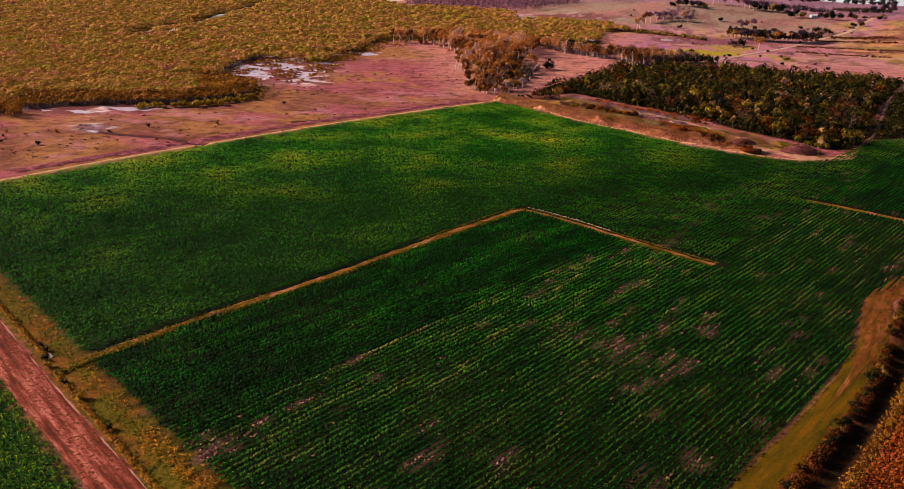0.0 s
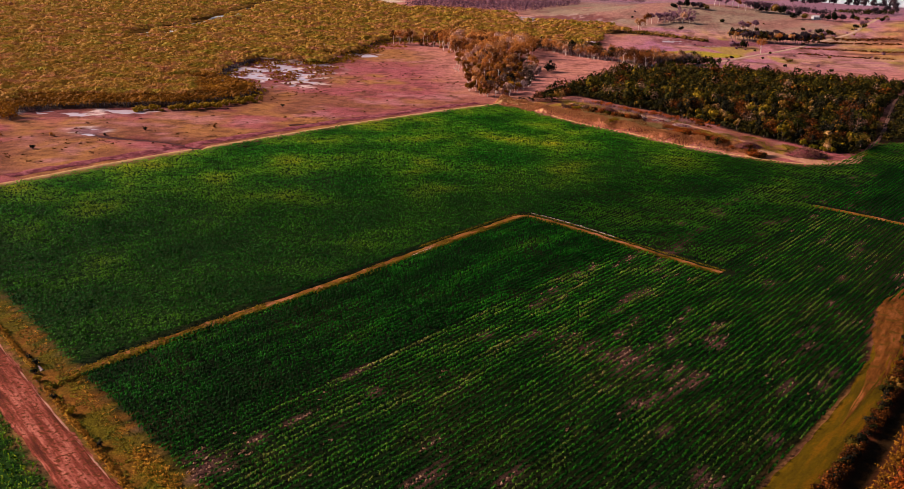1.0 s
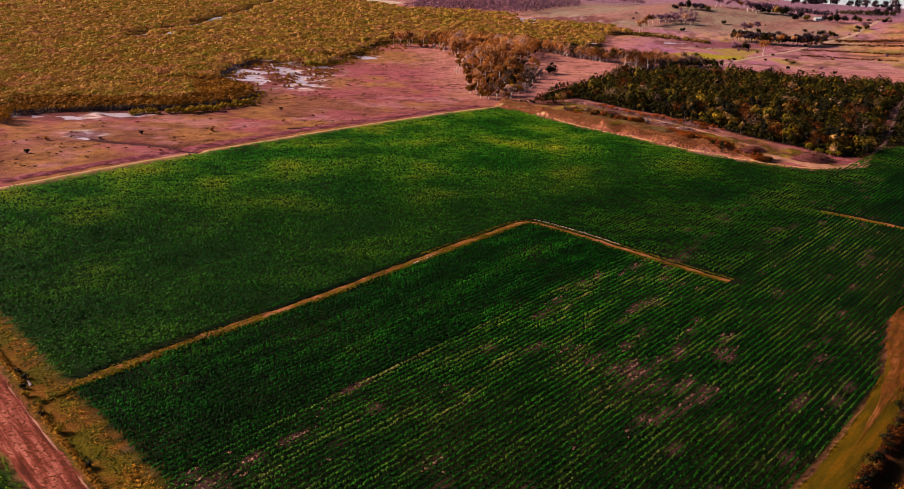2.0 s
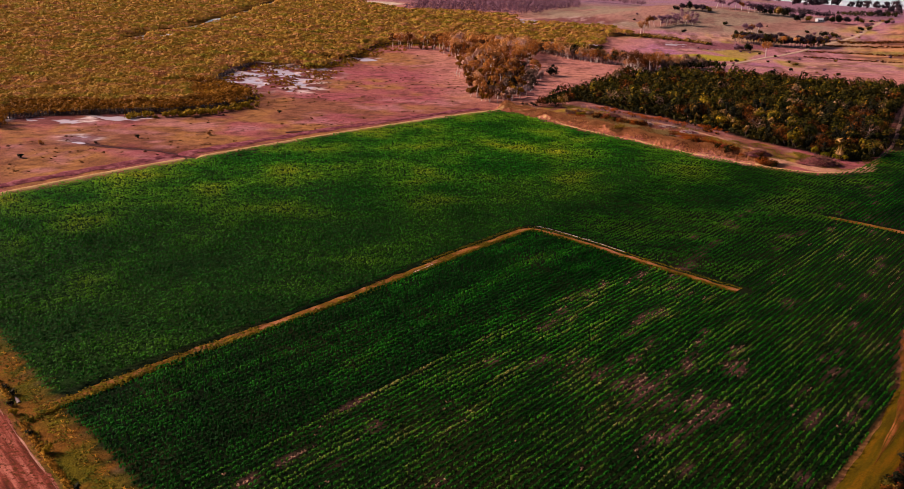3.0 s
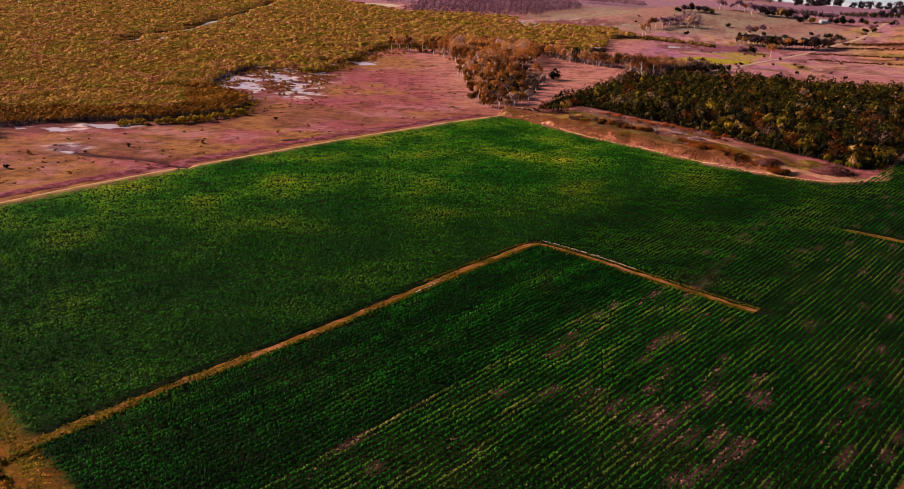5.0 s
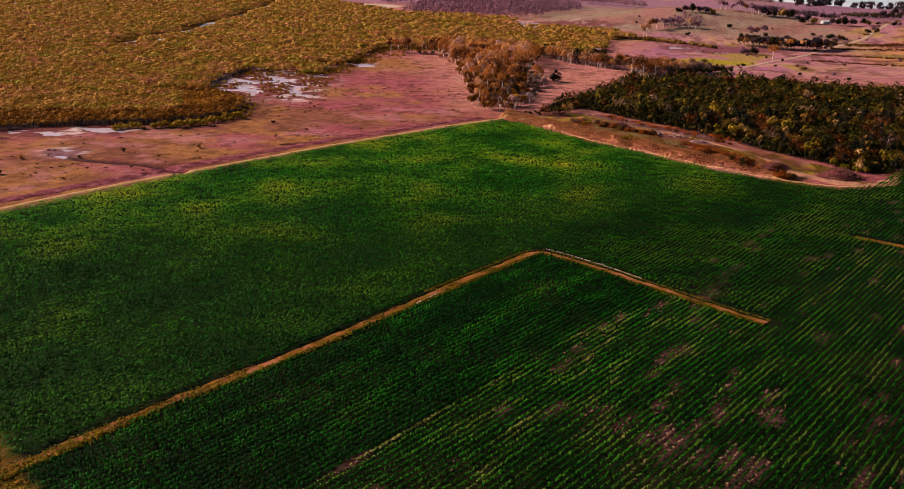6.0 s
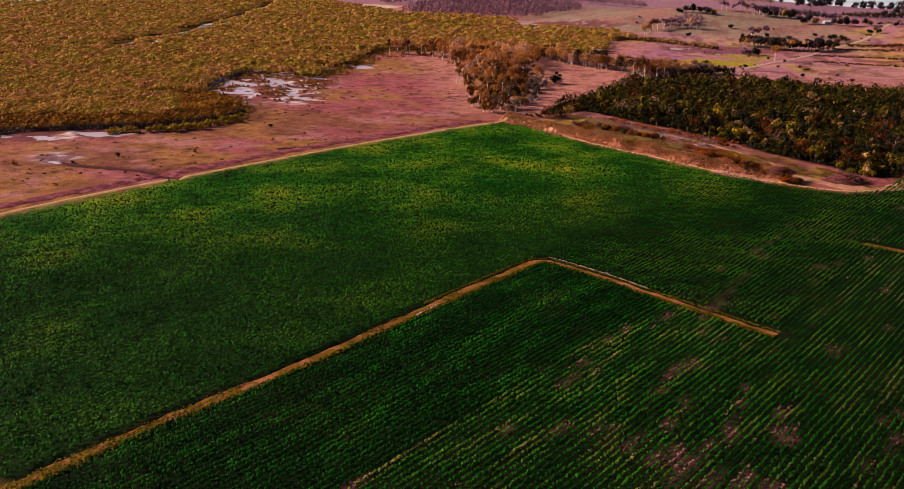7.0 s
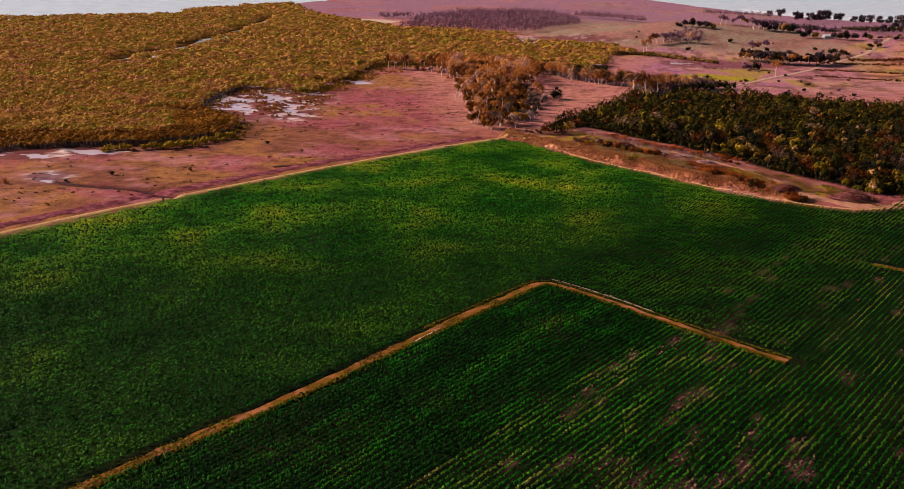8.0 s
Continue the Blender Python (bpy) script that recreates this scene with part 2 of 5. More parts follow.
# dense and sparse cane darken nearer by, partly as lens falloff in the colour
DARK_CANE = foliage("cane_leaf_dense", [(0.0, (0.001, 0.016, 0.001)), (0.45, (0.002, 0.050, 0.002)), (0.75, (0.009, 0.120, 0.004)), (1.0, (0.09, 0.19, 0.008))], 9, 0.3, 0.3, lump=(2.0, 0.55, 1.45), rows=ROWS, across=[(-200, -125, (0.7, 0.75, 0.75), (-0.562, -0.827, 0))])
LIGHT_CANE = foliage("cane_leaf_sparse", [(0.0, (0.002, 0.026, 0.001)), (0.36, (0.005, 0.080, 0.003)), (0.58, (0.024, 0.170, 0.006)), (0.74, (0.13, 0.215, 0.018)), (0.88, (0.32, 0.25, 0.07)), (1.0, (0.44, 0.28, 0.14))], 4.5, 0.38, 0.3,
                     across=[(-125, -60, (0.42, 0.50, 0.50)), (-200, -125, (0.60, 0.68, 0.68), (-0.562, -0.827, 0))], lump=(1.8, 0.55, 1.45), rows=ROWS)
PALE_GRASS = foliage("pale_grass_blade", [(0.0, (0.17, 0.10, 0.030)), (0.5, (0.36, 0.23, 0.085)), (1.0, (0.50, 0.35, 0.16))], 9, 0.5, 0.3)
DRY_GRASS = foliage("dry_grass_blade", [(0.0, (0.24, 0.085, 0.030)), (0.5, (0.48, 0.190, 0.075)), (1.0, (0.60, 0.31, 0.13))], 9, 0.4, 0.3)
YELLOW_GRASS = foliage("verge_grass_blade", [(0.0, (0.050, 0.055, 0.002)), (0.5, (0.13, 0.105, 0.004)), (0.85, (0.22, 0.135, 0.007)), (1.0, (0.36, 0.21, 0.016))], 7, 0.5, 0.3)
LUSH_GRASS = foliage("roadside_grass_blade", [(0.0, (0.004, 0.035, 0.001)), (0.5, (0.030, 0.12, 0.002)), (1.0, (0.26, 0.24, 0.008))], 5, 0.55, 0.3)
VERGE_TURF = foliage("verge_turf_blade", [(0.0, (0.022, 0.036, 0.002)), (0.5, (0.060, 0.066, 0.003)), (0.85, (0.14, 0.090, 0.006)), (1.0, (0.24, 0.11, 0.012))], 7, 0.35, 0.3)
GOLD_GRASS = foliage("golden_grass_blade", [(0.0, (0.10, 0.040, 0.004)), (0.5, (0.30, 0.125, 0.010)), (1.0, (0.46, 0.24, 0.03))], 6, 0.4, 0.3)
RUST_SHRUB = foliage("rust_shrub_leaf", [(0.0, (0.05, 0.012, 0.004)), (0.35, (0.20, 0.045, 0.006)), (0.6, (0.33, 0.080, 0.008)), (0.8, (0.30, 0.055, 0.020)), (1.0, (0.30, 0.045, 0.075))], 7, 0.25, 0.25)
HEDGE_LEAF = foliage("hedge_leaf", [(0.0, (0.008, 0.004, 0.001)), (0.45, (0.045, 0.014, 0.003)), (0.75, (0.15, 0.040, 0.005)), (1.0, (0.34, 0.12, 0.012))], 4, 0.45, 0.2)
DRY_CANE = foliage("dry_cane_leaf", [(0.0, (0.09, 0.042, 0.024)), (0.4, (0.24, 0.120, 0.075)), (0.75, (0.40, 0.23, 0.16)), (1.0, (0.24, 0.20, 0.04))], 9, 0.6, 0.3)
MANGROVE_LEAF = foliage("mangrove_leaf", [(0.0, (0.25, 0.120, 0.018)), (0.4, (0.32, 0.165, 0.025)), (0.7, (0.37, 0.200, 0.032)), (1.0, (0.42, 0.24, 0.05))], 9, 0.10, 0.25,
                        patch_stops=[(0.32, (0.68, 1.02, 0.6)), (0.48, (1, 1, 1)), (0.56, (1.05, 1.0, 1.4)), (0.68, (1.22, 0.92, 2.6))])
MANGROVE_EDGE = foliage("mangrove_edge_leaf", [(0.0, (0.065, 0.024, 0.003)), (0.5, (0.20, 0.076, 0.007)), (1.0, (0.35, 0.155, 0.014))], 20, 0.2, 0.25)
GUM_LEAF = foliage("gum_leaf", [(0.0, (0.07, 0.024, 0.008)), (0.35, (0.24, 0.082, 0.018)), (0.62, (0.44, 0.165, 0.036)), (0.82, (0.52, 0.24, 0.08)), (1.0, (0.46, 0.26, 0.20))], 40, 0.12, 0.25, 0.9)
PAPERBARK_LEAF = foliage("paperbark_leaf", [(0.0, (0.040, 0.026, 0.018)), (0.5, (0.12, 0.066, 0.045)), (0.8, (0.26, 0.15, 0.13)), (1.0, (0.38, 0.27, 0.27))], 40, 0.15, 0.25, 0.7)
SCRUB_LEAF = foliage("scrub_leaf", [(0.0, (0.006, 0.007, 0.002)), (0.42, (0.018, 0.016, 0.002)), (0.62, (0.062, 0.042, 0.004)), (0.84, (0.20, 0.098, 0.009)), (1.0, (0.42, 0.23, 0.10))], 6, 0.2, 0.12, 0.85)
OLIVE_LEAF = foliage("olive_scrub_leaf", [(0.0, (0.006, 0.008, 0.001)), (0.45, (0.034, 0.030, 0.002)), (0.75, (0.17, 0.112, 0.006)), (1.0, (0.40, 0.24, 0.015))], 6, 0.25, 0.15, 0.6)
TAN_LEAF = foliage("tan_scrub_leaf", [(0.0, (0.045, 0.020, 0.012)), (0.45, (0.14, 0.068, 0.038)), (0.75, (0.28, 0.15, 0.09)), (1.0, (0.46, 0.29, 0.20))], 6, 0.3, 0.15, 0.5)
# undergrowth near black, to carry the shade between scrub crowns
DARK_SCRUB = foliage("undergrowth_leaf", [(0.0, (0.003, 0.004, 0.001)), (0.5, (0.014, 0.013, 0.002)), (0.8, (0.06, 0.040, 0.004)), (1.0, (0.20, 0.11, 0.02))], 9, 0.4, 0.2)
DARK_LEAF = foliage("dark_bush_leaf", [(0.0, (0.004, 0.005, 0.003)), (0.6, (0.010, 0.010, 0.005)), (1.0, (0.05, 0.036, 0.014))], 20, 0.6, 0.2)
YELLOW_SHRUB = foliage("marsh_shrub_leaf", [(0.0, (0.08, 0.045, 0.003)), (0.5, (0.22, 0.125, 0.006)), (1.0, (0.34, 0.20, 0.015))], 15, 0.5, 0.2, 0.2)
# the lilac of distant haze is part of this leaf colour
FAR_LEAF = foliage("hazed_tree_leaf", [(0.0, (0.075, 0.036, 0.055)), (0.5, (0.18, 0.085, 0.12)), (1.0, (0.31, 0.15, 0.18))], 60, 0.35, 0.2, 0.3)
COAST_LEAF = foliage("shade_tree_leaf", [(0.0, (0.016, 0.012, 0.016)), (0.5, (0.045, 0.028, 0.036)), (1.0, (0.12, 0.066, 0.070))], 30, 0.3, 0.2, 0.4)
WHITE_BARK = bark("pale_gum_bark", [(0.3, (0.45, 0.33, 0.26)), (0.5, (0.70, 0.58, 0.50)), (0.8, (0.82, 0.74, 0.68))])
GREY_BARK = bark("grey_bark", [(0.3, (0.08, 0.045, 0.040)), (0.7, (0.20, 0.12, 0.11))])
# bark darkened to stand for the shade below the mangrove front
SHADE_BARK = bark("shade_dark_mangrove_bark", [(0.3, (0.020, 0.010, 0.013)), (0.7, (0.065, 0.034, 0.040))])
DEAD_WOOD = bark("dead_wood", [(0.3, (0.22, 0.11, 0.09)), (0.7, (0.46, 0.30, 0.27))])
RED_DIRT = earth("red_dirt_road", [(0.36, (0.065, 0.014, 0.008)), (0.5, (0.18, 0.038, 0.023)), (0.64, (0.40, 0.125, 0.088))], 1.6, 0.35, 0.95, 0.8, (radians(-45), (8, 1, 1)), (0.9, (0.075, 0.020, 0.006)))
RUT_DIRT = earth("pale_wheel_rut", [(0.3, (0.25, 0.085, 0.055)), (0.7, (0.48, 0.25, 0.19))], 1.2, 0.3)
TRACK_DIRT = earth("farm_track_dirt", [(0.36, (0.070, 0.034, 0.003)), (0.5, (0.19, 0.070, 0.012)), (0.64, (0.31, 0.115, 0.055))], 9.0, 0.4, 0.95, 0.7, None, (3.5, (0.11, 0.060, 0.004)))
GRASS_DIRT = earth("grassy_track_turf", [(0.35, (0.042, 0.025, 0.0004)), (0.5, (0.076, 0.044, 0.0006)), (0.65, (0.125, 0.052, 0.001))], 3.0, 0.4, 0.95, 0.7, (radians(57), (7, 1, 1)))
SAND_TRACK = earth("sandy_track", [(0.25, (0.24, 0.10, 0.060)), (0.55, (0.38, 0.18, 0.11)), (0.8, (0.46, 0.25, 0.17))], 5.0, 0.5)
PALE_LINE = earth("dry_headland_grass", [(0.35, (0.36, 0.19, 0.07)), (0.55, (0.48, 0.29, 0.13)), (0.7, (0.33, 0.18, 0.05))], 6.0, 0.5)
PALE_PATCH = earth("bleached_track_patch", [(0.35, (0.34, 0.20, 0.15)), (0.65, (0.62, 0.46, 0.40))], 1.5, 0.4)
PALE_ROAD = earth("pale_hill_road", [(0.35, (0.34, 0.20, 0.13)), (0.65, (0.48, 0.32, 0.24))], 6.0, 0.6)
BEND_DIRT = earth("bare_bend_dirt", [(0.36, (0.055, 0.018, 0.002)), (0.5, (0.12, 0.038, 0.006)), (0.64, (0.21, 0.070, 0.020))], 2.5, 0.4, 0.95, 0.8, (radians(62), (6, 1, 1)), (3.0, (0.070, 0.030, 0.003)))
BUSH_DIRT = earth("shaded_bush_track", [(0.35, (0.10, 0.045, 0.030)), (0.65, (0.22, 0.11, 0.085))], 3.0, 0.5)
MUD = earth("red_mud", [(0.38, (0.085, 0.016, 0.022)), (0.5, (0.16, 0.036, 0.046)), (0.62, (0.27, 0.085, 0.095))], 5.0, 0.6)
# pale for salty water, with reflected sky put into the colour too
POND_WATER = water("salt_pan_water", (0.34, 0.28, 0.32), 0.25, 1.5)
CREEK_WATER = water("creek_water", (0.030, 0.020, 0.024), 0.2, 1.5)
# sea base is pale: the bright sky's reflection is put into its colour
SEA_WATER = water("sea_water", (0.36, 0.41, 0.44), 0.35, 6.0)
FOAM = earth("surf_foam", [(0.3, (0.8, 0.8, 0.8)), (0.7, (0.9, 0.9, 0.9))], 5.0, 1.0)
WHITE_PLASTIC = earth("white_pipe_plastic", [(0.35, (0.16, 0.12, 0.08)), (0.6, (0.52, 0.46, 0.40))], 5.0, 0.3, 0.6, 0.1)
PALE_RUBBLE = earth("pale_rubble", [(0.3, (0.34, 0.20, 0.16)), (0.7, (0.58, 0.42, 0.36))], 1.0, 0.2)
HOUSE_WALL = earth("white_weatherboard", [(0.3, (0.70, 0.68, 0.66)), (0.7, (0.82, 0.80, 0.78))], 2.0, 0.3, 0.7, 0.1)
HOUSE_ROOF = earth("pale_metal_roof", [(0.3, (0.55, 0.55, 0.56)), (0.7, (0.72, 0.72, 0.74))], 2.0, 0.3, 0.45, 0.1)
WINDOW_GLASS = water("dark_window_glass", (0.02, 0.025, 0.03), 0.1, 1.0)

# the ground takes its zone colours from a painted attribute, and its grain from noise
GROUND, tree, shader, links = nodes_of("open_ground")
zone = tree.nodes.new("ShaderNodeAttribute")
zone.attribute_name = "soil"
fine = add_ramp(tree, add_noise(tree, 0.8, 4, 0.75), [(0.25, (0.40, 0.38, 0.38)), (0.75, (1.55, 1.5, 1.5))])
broad = add_ramp(tree, add_noise(tree, 5.0, 4, 0.7), [(0.28, (0.60, 0.56, 0.60)), (0.72, (1.3, 1.3, 1.25))])
links.new(add_mix(tree, 1.0, add_mix(tree, 1.0, zone.outputs["Color"], fine, "MULTIPLY"), broad, "MULTIPLY"), shader.inputs["Base Color"])
shader.inputs["Roughness"].default_value = 0.95
shader.inputs["Specular IOR Level"].default_value = 0.03
add_bump(tree, add_noise(tree, 1.2, 5, 0.75), 0.9, 0.45, shader)


# ---- mesh tools ----
def mesh_from(name, verts, faces_size, faces, material, lean=None):
    """A mesh of equal-sided faces from arrays; lean gives the vertices their own normals."""
    verts, faces = np.asarray(verts, np.float32).reshape(-1, 3), np.asarray(faces, np.int32).reshape(-1, faces_size)
    me = bpy.data.meshes.new(name)
    me.vertices.add(len(verts))
    me.vertices.foreach_set("co", verts.ravel())
    me.loops.add(faces.size)
    me.loops.foreach_set("vertex_index", faces.ravel())
    me.polygons.add(len(faces))
    me.polygons.foreach_set("loop_start", np.arange(0, faces.size, faces_size, dtype=np.int32))
    me.materials.append(material)
    me.update(calc_edges=True)
    if lean is not None:
        me.normals_split_custom_set_from_vertices(np.asarray(lean, np.float32).reshape(-1, 3))
    return me


def sheet(name, xs, ys, z_of, material, smooth=True):
    """A grid over xs and ys, lifted by z_of."""
    gx, gy = np.meshgrid(xs, ys)
    n, m = len(xs), len(ys)
    verts = np.stack([gx, gy, z_of(gx, gy)], -1)
    i = (np.arange(m - 1)[:, None] * n + np.arange(n - 1)[None]).ravel()
    me = mesh_from(name, verts, 4, np.stack([i, i + 1, i + n + 1, i + n], -1), material)
    if smooth:
        me.polygons.foreach_set("use_smooth", np.ones(len(me.polygons), bool))
    return me, gx, gy


def thing(name, label, category, group="", kind="", at=(0, 0, 0)):
    ob = new(name)
    ob.location = at
    return tagged(ob, label, category, group, kind)


def part(name, me, parent, label=""):
    ob = new(name, me)
    ob.parent = parent
    return tagged(ob, label)


def resample(line, step):
    line = np.asarray(line, float)
    # corners rounded by two rounds of corner cutting
    for _ in range(2):
        a, b = line[:-1], line[1:]
        cut = np.stack([a * 0.75 + b * 0.25, a * 0.25 + b * 0.75], 1).reshape(-1, line.shape[1])
        line = np.vstack([line[:1], cut, line[-1:]])
    s = np.r_[0, np.cumsum(np.hypot(*(line[1:, :2] - line[:-1, :2]).T))]
    at = np.arange(0, s[-1], step)
    return np.stack([np.interp(at, s, line[:, k]) for k in range(line.shape[1])], 1)


def ribbon(name, line, half, profile, material, lift=0.05, wobble=0.5, step=1.5, shift=0.0, seed=50, taper=0.0):
    """A strip laid on the ground along a line, with uneven edges and the given cross profile of heights."""
    p = resample(line, step)
    d = np.gradient(p, axis=0)
    d /= np.hypot(d[:, 0], d[:, 1])[:, None]
    side = np.stack([d[:, 1], -d[:, 0]], 1)
    profile = [profile[0] - 0.3, *profile[1:-1], profile[-1] - 0.3]   # the edges sink into the ground
    k = np.linspace(-1, 1, len(profile))
    wl = half + (value_noise(p[:, 0], p[:, 1], 4, seed) - 0.5) * 2 * wobble
    wr = half + (value_noise(p[:, 0], p[:, 1], 4, seed + 5) - 0.5) * 2 * wobble
    if taper:
        grow = np.clip(np.arange(len(p)) * step / taper, 0.02, 1)
        wl, wr = wl * grow, wr * grow
    w = np.where(k[None] < 0, wl[:, None], wr[:, None]) * k[None] + shift
    xy = p[:, None] + side[:, None] * w[..., None]
    z = height(xy[..., 0], xy[..., 1]) + lift + np.asarray(profile)[None]
    n, m = len(k), len(p)
    i = (np.arange(m - 1)[:, None] * n + np.arange(n - 1)[None]).ravel()
    me = mesh_from(name, np.concatenate([xy, z[..., None]], -1), 4, np.stack([i, i + 1, i + n + 1, i + n], -1), material)
    me.polygons.foreach_set("use_smooth", np.ones(len(me.polygons), bool))
    return me


def tufts(x, y, z, high, spread, wide, blades, seed, squeeze=1.0, rise=0.0):
    """Many plants of arching blades, each blade a bent kite of two triangles. Returns vertices, triangles and
    normals that lean out and up, as a closed stand catches the light."""
    r = np.random.default_rng(seed)
    n = len(x)
    turn = r.uniform(0, 2 * np.pi, (n, blades))
    reach = spread[:, None] * r.uniform(0.35, 1.1, (n, blades))
    top = high[:, None] * r.uniform(0.7, 1.15, (n, blades))
    broad = wide[:, None] * r.uniform(0.7, 1.3, (n, blades))
    cx, cy = np.cos(turn), np.sin(turn)
    if squeeze < 1:   # blades crowd along the row
        lo, cr = cx * ALONG[0] + cy * ALONG[1], (cx * ACROSS[0] + cy * ACROSS[1]) * squeeze
        cx, cy = lo * ALONG[0] + cr * ACROSS[0], lo * ALONG[1] + cr * ACROSS[1]
    ox, oy = x[:, None] + r.normal(0, 0.12, (n, blades)) * spread[:, None], y[:, None] + r.normal(0, 0.12, (n, blades)) * spread[:, None]
    zb = z[:, None] + 0 * top

    def at(out, sideways, up):
        return np.stack([ox + cx * reach * out - cy * broad * sideways, oy + cy * reach * out + cx * broad * sideways, zb + top * up], -1)
    droop = r.uniform(0.5, 0.95, (n, blades))
    v = np.stack([at(0.05, 0, rise), at(0.5, -0.5, 0.95), at(0.45, 0.5, 0.95), at(1.15, 0, 1.0)], 2)
    v[:, :, 3, 2] = zb + top * droop
    q = np.arange(n * blades)[:, None] * 4
    f = np.concatenate([q + np.array([0, 1, 2]), q + np.array([1, 3, 2])], 0)
    lean = np.stack([cx * 0.55, cy * 0.55, 0 * cx + 0.8], -1) + r.normal(0, 0.18, (n, blades, 3))
    lean /= np.linalg.norm(lean, axis=-1, keepdims=True)
    return v.reshape(-1, 3), f, np.repeat(lean, 4, axis=1).reshape(-1, 3)


def clumps(x, y, z, radius, tall, leaves, size, seed, low=-0.25, ragged=1.0):
    """Crowns made of many tilted leaf clumps set over an uneven dome. Returns vertices, quads and
    normals that follow the dome, so that a crown catches the light as one rounded mass."""
    r = np.random.default_rng(seed)
    n = len(x)
    a = r.uniform(0, 2 * np.pi, (n, leaves))
    u = r.uniform(low, 1, (n, leaves))
    rad = r.uniform(1.0 - 0.20 * ragged, 1.0 + 0.06 * ragged, (n, leaves)) * (0.85 + 0.3 * np.sin(3 * a + r.uniform(0, 6.3, (n, 1))))
    w = np.sqrt(np.clip(1 - u * u, 0, 1))
    nx, ny, nz = np.cos(a) * w, np.sin(a) * w, u
    cx, cy, cz = x[:, None] + nx * rad * radius[:, None], y[:, None] + ny * rad * radius[:, None], z[:, None] + nz * rad * tall[:, None]
    nrm = np.stack([nx, ny, nz + 0.25], -1) + r.normal(0, 0.17 * ragged, (n, leaves, 3))
    nrm /= np.linalg.norm(nrm, axis=-1, keepdims=True)
    s = np.cross(nrm, r.normal(0, 1, (n, leaves, 3)))
    s /= np.linalg.norm(s, axis=-1, keepdims=True) + 1e-9
    t = np.cross(nrm, s)
    d = size[:, None] * r.uniform(0.6, 1.35, (n, leaves))
    c = np.stack([cx, cy, cz], -1)
    s, t = s * d[..., None], t * (d * r.uniform(0.5, 1.0, (n, leaves)))[..., None]
    v = np.stack([c - s, c - t * 0.8 - nrm * d[..., None] * 0.15, c + s, c + t], 2)
    q = np.arange(n * leaves)[:, None] * 4 + np.arange(4)
    lean = np.stack([nx, ny, nz * 1.1 + 0.1], -1) + 0.45 * ragged * nrm
    lean /= np.linalg.norm(lean, axis=-1, keepdims=True)
    return v.reshape(-1, 3), q, np.repeat(lean, 4, axis=1).reshape(-1, 3)


def spread_points(poly, gap, seed, grow=None):
    """Uneven points inside an outline, about that gap apart; grow(x, y) widens the gap."""
    r = np.random.default_rng(seed)
    px, py = [p[0] for p in poly], [p[1] for p in poly]
    xs, ys = np.arange(min(px), max(px), gap), np.arange(min(py), max(py), gap * 0.87)
    gx, gy = np.meshgrid(xs, ys)
    gx = gx + (np.arange(len(ys)) % 2)[:, None] * gap * 0.5
    gx, gy = (gx + r.normal(0, gap * 0.27, gx.shape)).ravel(), (gy + r.normal(0, gap * 0.27, gy.shape)).ravel()
    keep = edge_distance(poly, gx, gy) < 0
    if grow is not None:
        keep &= r.uniform(0, 1, gx.shape) < grow(gx, gy)
    return gx[keep], gy[keep]


# ---- the ground, one sheet out to the horizon ----
def steps(stops):
    out = [stops[0][0]]
    for (a, _), (b, gap) in zip(stops, stops[1:]):
        k = max(1, round((b - a) / gap))
        out += list(np.linspace(a, b, k + 1)[1:])
    return np.array(out)


GX = steps([(-4500, 0), (-1500, 300), (-800, 25), (-420, 8), (-290, 4), (260, 2.6), (420, 6), (800, 12), (1500, 60), (4500, 300)])
GY = steps([(-1500, 0), (-200, 100), (80, 20), (420, 4), (760, 2.6), (1000, 4.5), (1400, 9), (2200, 20), (3000, 60), (4800, 300)])
ground_mesh, gx, gy = sheet("ground", GX, GY, height, GROUND)


def paint(base, colour, amount):
    return base + (np.asarray(colour) - base) * np.asarray(amount)[..., None]


def bare_patches(x, y):
    """How bare the sparse block is, 0 to 1."""
    u, v = x * ALONG[0] + y * ALONG[1], x * ACROSS[0] + y * ACROSS[1]
    thin = 0.13 + 0.0 * u
    for cu, cv, su, sv, k in ((206, -90, 24, 17, 0.16), (216, -109, 9, 2.5, 0.2), (214, -98, 9, 2.5, 0.2), (210, -84, 10, 3, 0.26), (213, -78, 8, 2.5, 0.24), (198, -79, 9, 3, 0.28), (200, -97, 8, 2.5, 0.2),
                              (195, -101, 7, 2, 0.2), (177, -95, 8, 2, 0.26), (183, -81, 7, 2, 0.2), (169, -80, 7, 2, 0.2), (130, -101, 7, 2, 0.2), (133, -141.5, 9, 2, 0.3), (200, -140, 50, 2.6, 0.11), (100, -133, 10, 2.5, 0.25)):
        thin = thin + k * np.exp(-((u - cu) / su) ** 2 - ((v - cv) / sv) ** 2)
    thin = np.minimum(thin, 0.32)
    streak = value_noise(u, v * 5.5, 13, 151) * 0.6 + value_noise(u, v * 3, 3.5, 152) * 0.4
    return ramp(streak + thin, 0.82, 1.0) * (edge_distance(CANE, x, y) < 0) * ramp(v, -146, -141)


